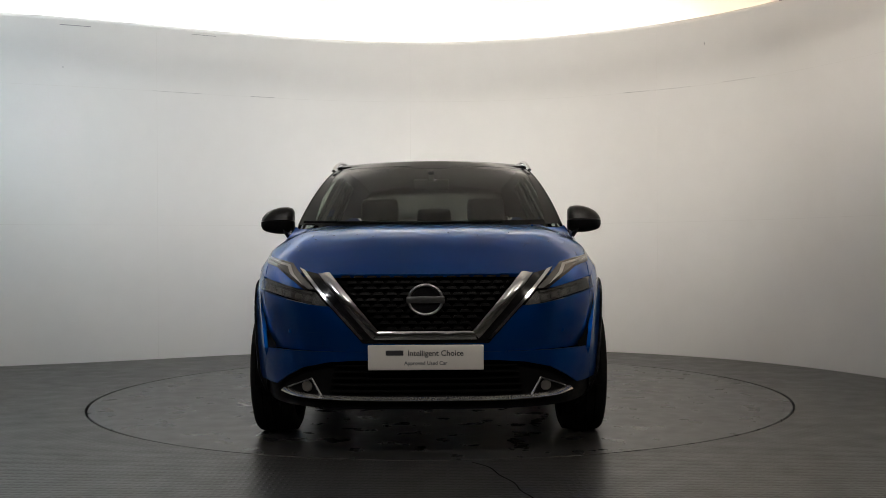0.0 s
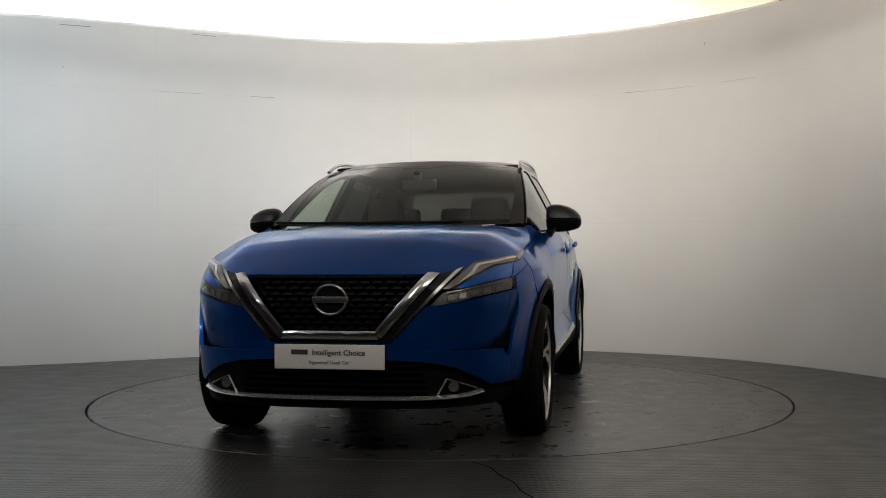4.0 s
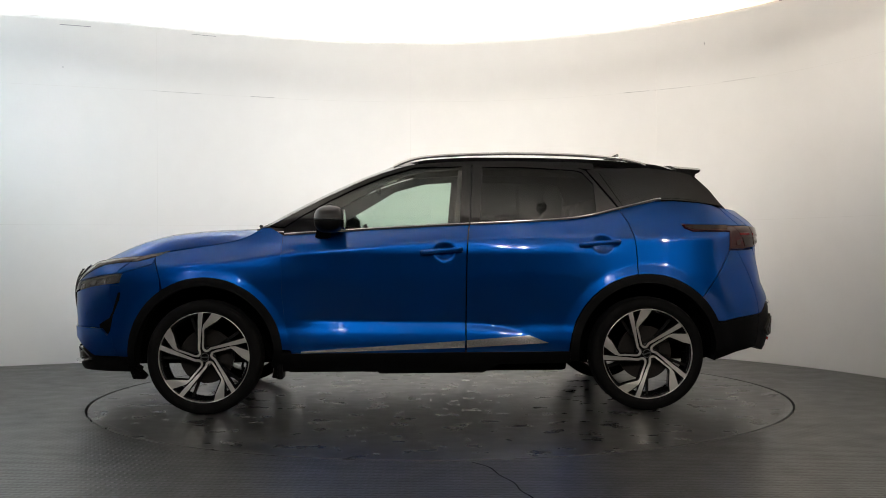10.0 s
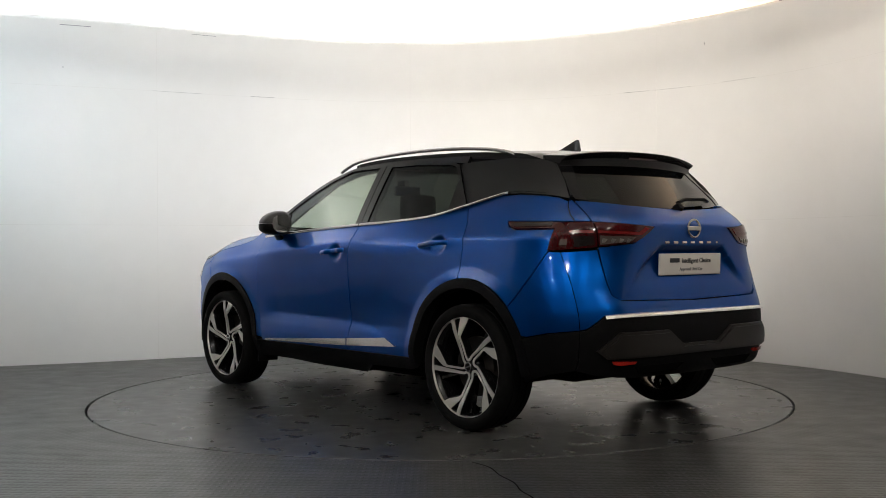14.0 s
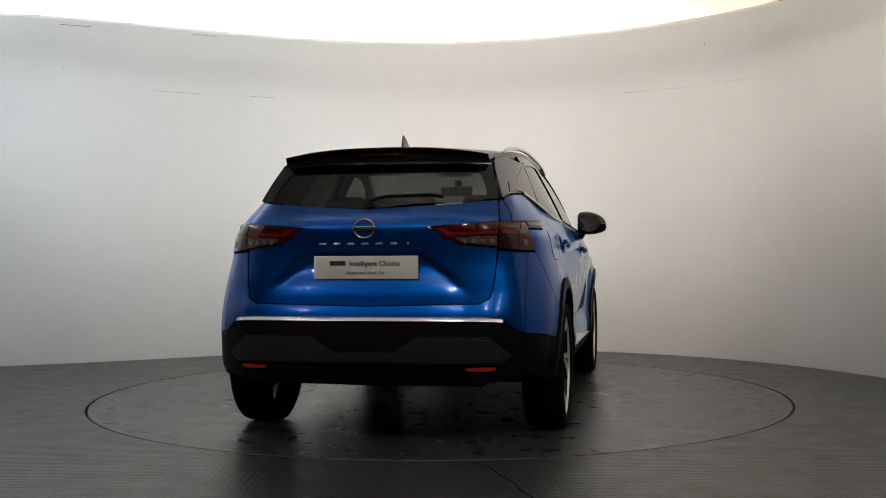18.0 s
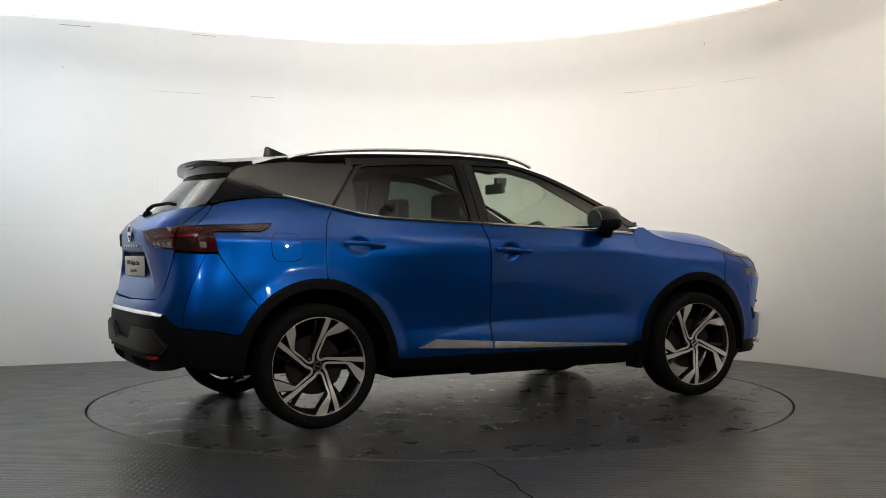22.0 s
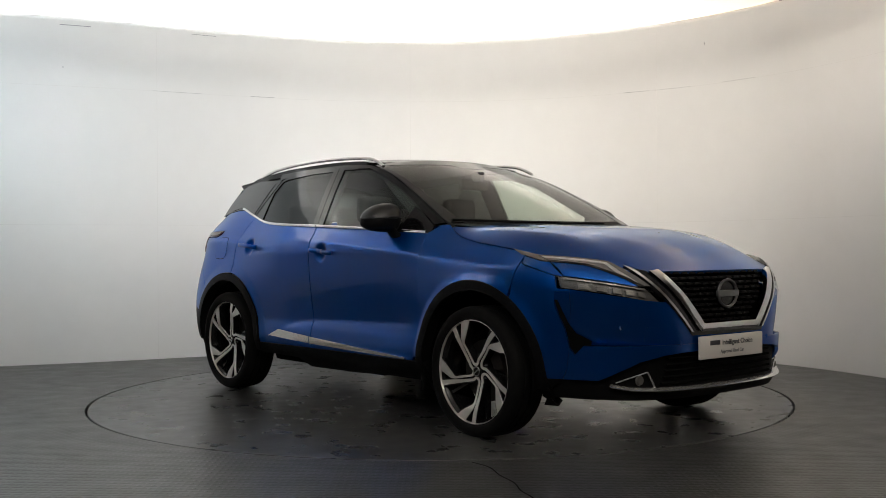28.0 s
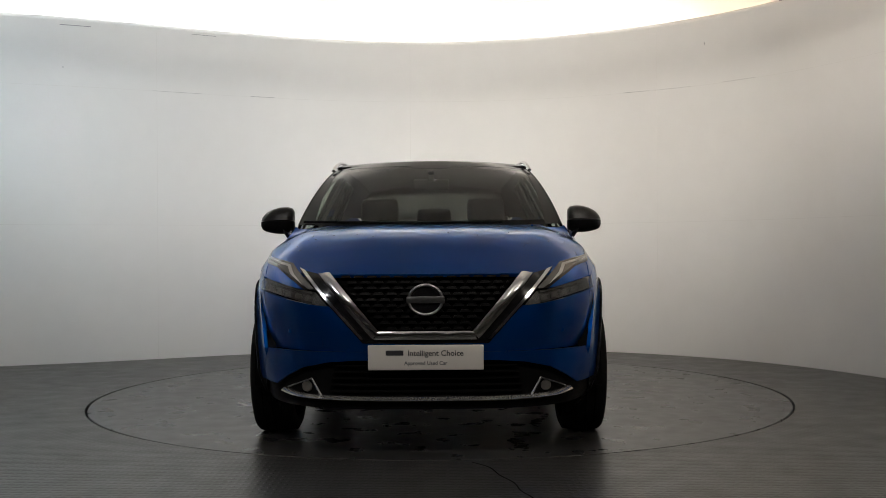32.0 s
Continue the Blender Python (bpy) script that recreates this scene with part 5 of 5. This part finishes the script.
def build_mirrors(car):
    # housing as a rounded, tapering shell built from rings along y
    def shell(z_cut):
        bm = bmesh.new()
        rings = []
        for y, cx, cz, a, b in ((0.848, 0.578, 1.166, 0.060, 0.062), (0.858, 0.578, 1.167, 0.080, 0.076), (0.885, 0.578, 1.168, 0.094, 0.083), (0.93, 0.577, 1.167, 0.096, 0.083), (0.975, 0.572, 1.163, 0.090, 0.075), (1.015, 0.566, 1.157, 0.076, 0.060), (1.04, 0.560, 1.150, 0.056, 0.042), (1.052, 0.555, 1.147, 0.026, 0.020)):
            ring = []
            for i in range(20):
                t = 2 * math.pi * i / 20
                ct, st = math.cos(t), math.sin(t)
                px = math.copysign(abs(ct) ** 0.75, ct) * a
                pz = math.copysign(abs(st) ** 0.8, st) * b
                if px < 0:
                    px *= 0.9
                z = max(cz + pz, z_cut[0])
                z = min(z, z_cut[1])
                ring.append(bm.verts.new((cx + px, y, z)))
            rings.append(ring)
        for r, s in zip(rings, rings[1:]):
            for i in range(20):
                bm.faces.new((r[i], r[(i + 1) % 20], s[(i + 1) % 20], s[i]))
        bm.faces.new(rings[0]), bm.faces.new(rings[-1])
        bmesh.ops.remove_doubles(bm, verts=bm.verts[:], dist=1e-5)
        bmesh.ops.recalc_face_normals(bm, faces=bm.faces[:])
        return smooth(bm, 50)
    both("door_mirror", shell((1.165, 9)), material("mirror_cap_black", (0.016, 0.016, 0.016), 0.32, spec=0.4, grain=0.1), car, "satin black mirror cap")
    both("mirror_base", shell((-9, 1.162)), PLASTIC, car)
    bm = bmesh.new()
    rings = []
    for y, x, z, a, b in ((0.84, 0.625, 1.050, 0.05, 0.030), (0.875, 0.622, 1.065, 0.048, 0.034), (0.90, 0.615, 1.10, 0.046, 0.030), (0.92, 0.60, 1.13, 0.045, 0.03)):
        rings.append([bm.verts.new((x + a * math.cos(t), y + 0.3 * b * math.sin(t), z + b * math.sin(t))) for t in np.linspace(0, 2 * math.pi, 12, endpoint=False)])
    for r, s in zip(rings, rings[1:]):
        for i in range(12):
            bm.faces.new((r[i], r[(i + 1) % 12], s[(i + 1) % 12], s[i]))
    bm.faces.new(rings[0]), bm.faces.new(rings[-1])
    bmesh.ops.recalc_face_normals(bm, faces=bm.faces[:])
    both("mirror_foot", smooth(bm, 50), PLASTIC, car)
    pane = prism([(0.075 * math.cos(t), 0.062 * math.sin(t)) for t in np.linspace(0, 2 * math.pi, 24, endpoint=False)], lambda a, b, h: (0.491 - h, 0.935 + a, 1.163 + b), 0.004)
    both("mirror_glass", pane, material("mirror_silver", (0.8, 0.82, 0.82), 0.02, 1.0), car)


def build_handles(car):
    for x0, x1, z in ((0.035, -0.212, 0.972), (-0.93, -1.175, 1.012)):
        path = spline([(x0, z - 0.008), (x0 - 0.06, z - 0.002), ((x0 + x1) / 2, z + 0.004), (x1 + 0.03, z + 0.010), (x1, z + 0.009)], 4)
        n = len(path)
        bm = sweep([(x, max(half(x, zz), side_mid(zz) - 0.012) + 0.010 + 0.022 * math.sin(math.pi * i / (n - 1)) ** 0.6, zz) for i, (x, zz) in enumerate(path)], oval(0.008, 0.015, 10))
        both("door_handle", bm, PAINT, car)


def build_cabin(car):
    # inner shell: floor, dashboard, headliner, seats, wheel
    bm = bmesh.new()
    box(bm, 0.55, 1.0, -0.68, 0.68, 0.75, 1.075, None, 0.05)
    box(bm, 0.48, 0.75, -0.66, 0.66, 0.9, 1.05, None, 0.06)
    part("dashboard", bm, TRIM, car)
    bm = bmesh.new()
    box(bm, 0.42, 0.50, -0.56, -0.18, 1.0, 1.085, None, 0.03)
    part("instrument_hood", bm, TRIM, car)
    ringc, tilt = Vector((0.36, -0.37, 0.985)), radians(-65)
    rim = sweep([ringc + Vector((math.sin(a) * 0.185 * math.sin(tilt) * -0.4, 0.185 * math.cos(a), 0.17 * math.sin(a))) for a in np.linspace(0, 2 * math.pi, 36, endpoint=False)], oval(0.014, 0.014, 8), closed=True)
    sw = part("steering_wheel", rim, TRIM, car)
    bm = bmesh.new()
    box(bm, 0.36, 0.42, -0.45, -0.29, 0.93, 1.02, None, 0.02)
    box(bm, 0.355, 0.375, -0.54, -0.20, 0.975, 1.0, None, 0.006)
    part("wheel_boss", bm, TRIM, sw)
    def seat(x, y, w, top):
        bm = bmesh.new()
        box(bm, x - 0.05, x + 0.45, y - w, y + w, 0.42, 0.62, None, 0.06)
        s = part("seat", bm, SEAT, car)
        bm = bmesh.new()
        box(bm, -0.07, 0.07, -w, w, 0, top - 0.62, Matrix.Translation((x, y, 0.58)) @ Matrix.Rotation(radians(-14), 4, "Y"), 0.05)
        part("backrest", bm, SEAT, s)
        bm = bmesh.new()
        hx = x - 0.24 * (top - 0.6) - 0.02
        box(bm, hx - 0.05, hx + 0.05, y - 0.13, y + 0.13, top + 0.02, top + 0.20, None, 0.045)
        part("headrest", bm, SEAT, s)
    for y in (0.37, -0.37):
        seat(-0.12, y, 0.25, 1.14)
    for y in (0.42, 0.0, -0.42):
        seat(-0.92, y, 0.20, 1.10)
    line = [(0.13, 0), (0.10, 0.3), (0.03, 0.58), (-0.8, 0.58), (-1.62, 0.58)]
    line = line + [(x, -q) for x, q in line[::-1] if q]
    part("headliner", sheet(line, lambda x, q: tuple(Vector(roof(x, q)) - Vector((0, 0, 0.035))), (0, 0, -1), 0.12, 0, 0), HEADLINER, car)
    # trims inside the pillars and along the roof's edge
    def inside(x, z):
        p = cabin(x, z)
        return (x, p[1] - 0.045, z)
    rim_top = [(x, roof_edge(x) - 0.012) for x in np.linspace(0.93, -1.6, 30)]
    rim_low = [(-1.6, 1.43), (-1.1, 1.445), (-0.95, 1.455), (-0.6, 1.474), (-0.2, 1.478), (0.0, 1.466), (0.213, 1.412), (0.426, 1.290), (0.56, 1.215), (0.70, 1.135), (0.78, 1.10)]
    both("roof_lining", sheet(rim_top + rim_low, inside, (0, -1, -0.3), 0.06, 0, 0.012), TRIM, car)
    both("inner_pillar", sheet([(-0.175, 1.10), (-0.205, 1.48), (-0.36, 1.48), (-0.335, 1.10)], inside, (0, -1, 0), 0.1, 0, 0.012), TRIM, car)
    both("inner_pillar", sheet([(-1.0, 1.46), (-1.1, 1.45), (-1.6, 1.44), (-1.86, 1.25), (-1.4, 1.24), (-1.12, 1.19)], inside, (0, -1, 0), 0.1, 0, 0.012), TRIM, car)
    bm = bmesh.new()
    box(bm, 0.30, 0.33, -0.115, 0.115, 1.365, 1.435, None, 0.012)
    rm = part("inner_mirror", bm, TRIM, car)
    bm = bmesh.new()
    box(bm, 0.32, 0.40, -0.02, 0.02, 1.42, 1.48, None, 0.006)
    part("mirror_stalk", bm, TRIM, rm)
    # door linings
    lin = sheet([(0.85, 0.4), (0.85, 1.07), (-0.26, 1.12), (-1.15, 1.15), (-1.9, 1.2), (-1.9, 0.9), (-0.8, 0.85), (-0.7, 0.4)], lambda x, z: (x, half(x, z) - 0.07, z), (0, -1, 0), 0.1, 0, 0)
    both("door_lining", lin, TRIM, car)
    # front wipers
    for y0, y1 in ((0.35, -0.35), (-0.25, -0.62)):
        q0, q1 = y0, y1
        part("front_wiper", sweep([Vector(screen(0.02, q)) + Vector((0.012, 0, 0.007)) for q in np.linspace(q0, q1, 8)], oval(0.012, 0.008, 6)), PLASTIC, car)


def build_underside(car):
    bm = bmesh.new()
    box(bm, -1.80, 2.05, -0.54, 0.54, 0.27, 0.40, None, 0.03)
    box(bm, -0.86, 0.86, -0.80, 0.80, 0.235, 0.42, None, 0.03)
    part("floor_pan", bm, DARK, car)
    bm = bmesh.new()
    box(bm, 0.95, 2.08, -0.56, 0.56, 0.36, 0.84, None, 0.02)
    part("engine_bay", bm, DARK, car)
    bm = bmesh.new()
    box(bm, -2.05, -0.75, -0.56, 0.56, 0.36, 0.85, None, 0.02)
    part("boot_floor", bm, DARK, car)
    bm = bmesh.new()
    box(bm, -0.2, 0.3, -0.72, 0.72, 0.215, 0.25, None, 0.01)
    part("under_tray", bm, PLASTIC, car)


def build_wheel(car, hx, s):
    """One wheel; built for the left side, with its face towards +y."""
    wheel = new("wheel")
    wheel.parent = car
    wheel.location = (hx, s * 0.815, 0.3435)
    wheel.scale = (0.965, 0.965, 0.965)
    wheel.rotation_euler = (0, radians({(HUB_F, 1): 2, (HUB_R, 1): 20, (HUB_F, -1): 33, (HUB_R, -1): -15}[hx, s]), 0 if s > 0 else math.pi)
    r = TYRE_R
    tyre = lathe([(0.278, 0.090), (0.282, 0.100), (0.296, 0.110), (0.318, 0.115), (0.337, 0.110), (0.349, 0.098), (r - 0.001, 0.080), (r, 0.052), (r - 0.006, 0.050), (r - 0.006, 0.044), (r, 0.042), (r, 0.004), (r - 0.006, 0.002), (r - 0.006, -0.004),
                  (r, -0.006), (r, -0.045), (r - 0.006, -0.047), (r - 0.006, -0.053), (r, -0.055), (0.349, -0.10), (0.318, -0.116), (0.285, -0.11), (0.275, -0.09)], 72)
    part("tyre", tyre, RUBBER, wheel, "black low-profile tyre")
    rim = lathe([(0.282, 0.098), (0.284, 0.092), (0.277, 0.085), (0.270, 0.080), (0.260, 0.06), (0.250, 0.0), (0.255, -0.06), (0.27, -0.10)], 72)
    part("rim", rim, RIMBLACK, wheel)
    lip = lathe([(0.277, 0.088), (0.2805, 0.1005), (0.2855, 0.0985), (0.284, 0.088)], 72)
    part("rim_edge", lip, MACHINED, wheel)
    k = 0.282 / 86.5
    # dished face: spoke height falls towards the hub
    def face(a, b, h):
        rr = math.hypot(a, b)
        return (-a, 0.058 + 0.034 * ss(0.05, 0.26, rr) - 0.03 + h, b)
    # each machined band: a paddle at the rim, a slim stem, a bend at the hub, and the straight arm of the next spoke
    u = 86.5 / 202
    def spin(a, b, deg):
        c, s_ = math.cos(radians(deg)), math.sin(radians(deg))
        return (a * c - b * s_, a * s_ + b * c)
    arm0, arm1 = spin(-27, 36, -72), spin(-8, 201, -72)
    mid = [(-1, 128), (-4, 90), (-8, 52)] + spline([(-8, 52), (-7, 38), (2, 28), (13, 28), arm0], 5)[1:] + [tuple(np.array(arm0) + (np.array(arm1) - np.array(arm0)) * f) for f in (0.25, 0.5, 0.75, 1.0)]
    def band(extra):
        n, lo, hi = len(mid), [], []
        for i, p in enumerate(mid):
            d = np.array(mid[min(n - 1, i + 1)]) - np.array(mid[max(0, i - 1)])
            d = d / np.hypot(*d)
            far = math.hypot(*p)
            w = (4.2 if i < 8 else 5.0 + 5.2 * ss(40, 200, far)) + extra
            lo.append((p[0] - d[1] * w, p[1] + d[0] * w))
            hi.append((p[0] + d[1] * w, p[1] - d[0] * w))
        return lo, hi
    paddle = [(-5.5, 124), (1, 145), (43, 197), (66, 190), (88, 180), (60, 158), (9, 129), (3, 122)]
    def plate_of(lo, hi, top, thick):
        bm = bmesh.new()
        rows = [[bm.verts.new(face(a * k * u, b * k * u, h)) for a, b in line] for line, h in ((lo, top), (hi, top), (hi, top - thick), (lo, top - thick))]
        n = len(lo)
        for i in range(n - 1):
            for j in range(4):
                r0, r1 = rows[j], rows[(j + 1) % 4]
                bm.faces.new((r0[i], r0[i + 1], r1[i + 1], r1[i]))
        bm.faces.new([r[0] for r in rows]), bm.faces.new([r[-1] for r in rows][::-1])
        bmesh.ops.recalc_face_normals(bm, faces=bm.faces[:])
        return bm
    bright = join(plate_of(*band(0), 0.030, 0.004), prism([(a * k * u, b * k * u) for a, b in paddle], lambda a, b, h: face(a, b, 0.0265 + h), 0.004))
    body = join(plate_of(*band(5), 0.026, 0.045), prism([(a * k * u, b * k * u) for a, b in inset(paddle, -5)], lambda a, b, h: face(a, b, -0.019 + h), 0.045))
    # slim black struts set back between the bands
    strut = prism([(a * k * u, b * k * u) for a, b in ((-26, 40), (-62, 190), (-50, 194), (-12, 40))], lambda a, b, h: face(a, b, -0.032 + h), 0.03)
    for name, bm, mat, words in (("spoke", bright, MACHINED, "machined silver band"), ("spoke_body", body, RIMBLACK, ""), ("strut", strut, RIMBLACK, "")):
        first = part(name, bm, mat, wheel, words)
        for i in range(1, 5):
            ob = new(name, first.data)
            ob.parent = wheel
            ob.rotation_euler = (0, radians(72 * i), 0)
            tagged(ob, words)
    hub = lathe([(0.0, 0.070), (0.026, 0.070), (0.030, 0.066), (0.032, 0.052), (0.052, 0.046), (0.064, 0.036), (0.07, -0.02), (0.03, -0.03)], 32)
    part("hub", hub, RIMBLACK, wheel)
    cap = lathe([(0.020, 0.0705), (0.022, 0.073), (0.026, 0.073), (0.028, 0.0705)], 28)
    part("cap_ring", cap, CHROME, wheel)
    cb = bmesh.new()
    box(cb, -0.026, 0.026, 0.0705, 0.0735, -0.004, 0.004)
    part("cap_bar", cb, CHROME, wheel)
    for i in range(5):
        a = radians(72 * i + 36)
        nut = lathe([(0.0, 0.048), (0.009, 0.048), (0.010, 0.03)], 6)
        nut.transform(Matrix.Translation((0.052 * math.cos(a), 0.004, 0.052 * math.sin(a))))
        part("wheel_nut", nut, STEEL, wheel)
    disc = lathe([(0.06, 0.0), (0.17, 0.0), (0.17, -0.02), (0.06, -0.02)], 40)
    part("brake_disc", disc, BRAKE, wheel, "lightly rusted brake disc")
    cal = bmesh.new()
    pts = arc(0, 0, 0.165, 150, 205, 8) + arc(0, 0, 0.09, 205, 150, 8)
    cal = prism(pts, lambda a, b, h: (a, -0.035 + h, b), 0.06)
    part("brake_caliper", cal, BRAKE, wheel)


build_room()
build_ceiling()
table = build_turntable()
build_spots()
build_marks()
build_floor_joint()
car = build_car()


def motions():
    turn = [(0.0, -90.45), (1.0, -90.45), (2.0, -90.47), (2.5, -90.72), (3.0, -92.5), (3.5, -96.0), (4.0, -101.3), (4.5, -107.6), (5.0, -113.95), (5.5, -120.35), (6.0, -126.85), (7.0, -139.8), (8.0, -152.75), (9.0, -165.8),
            (10.0, -178.7), (11.0, -191.35), (12.0, -204.3), (13.0, -217.25), (14.0, -230.15), (15.0, -243.0), (16.0, -255.8), (17.0, -268.68), (18.0, -281.52), (19.0, -294.35), (20.0, -307.15), (21.0, -320.02), (22.0, -332.75),
            (23.0, -345.6), (24.0, -358.55), (25.0, -371.55), (26.0, -384.55), (27.0, -397.6), (28.0, -410.65), (29.0, -423.6), (29.5, -430.1), (30.0, -436.55), (30.5, -442.35), (31.0, -447.0), (31.5, -449.5), (32.0, -450.45)]
    walk(car, [(t, pose(0, 0, 0.001, 0, 0, a)) for t, a in turn])
    walk(table, [(t, pose(0, 0, 0, 0, 0, a)) for t, a in turn])


motions()
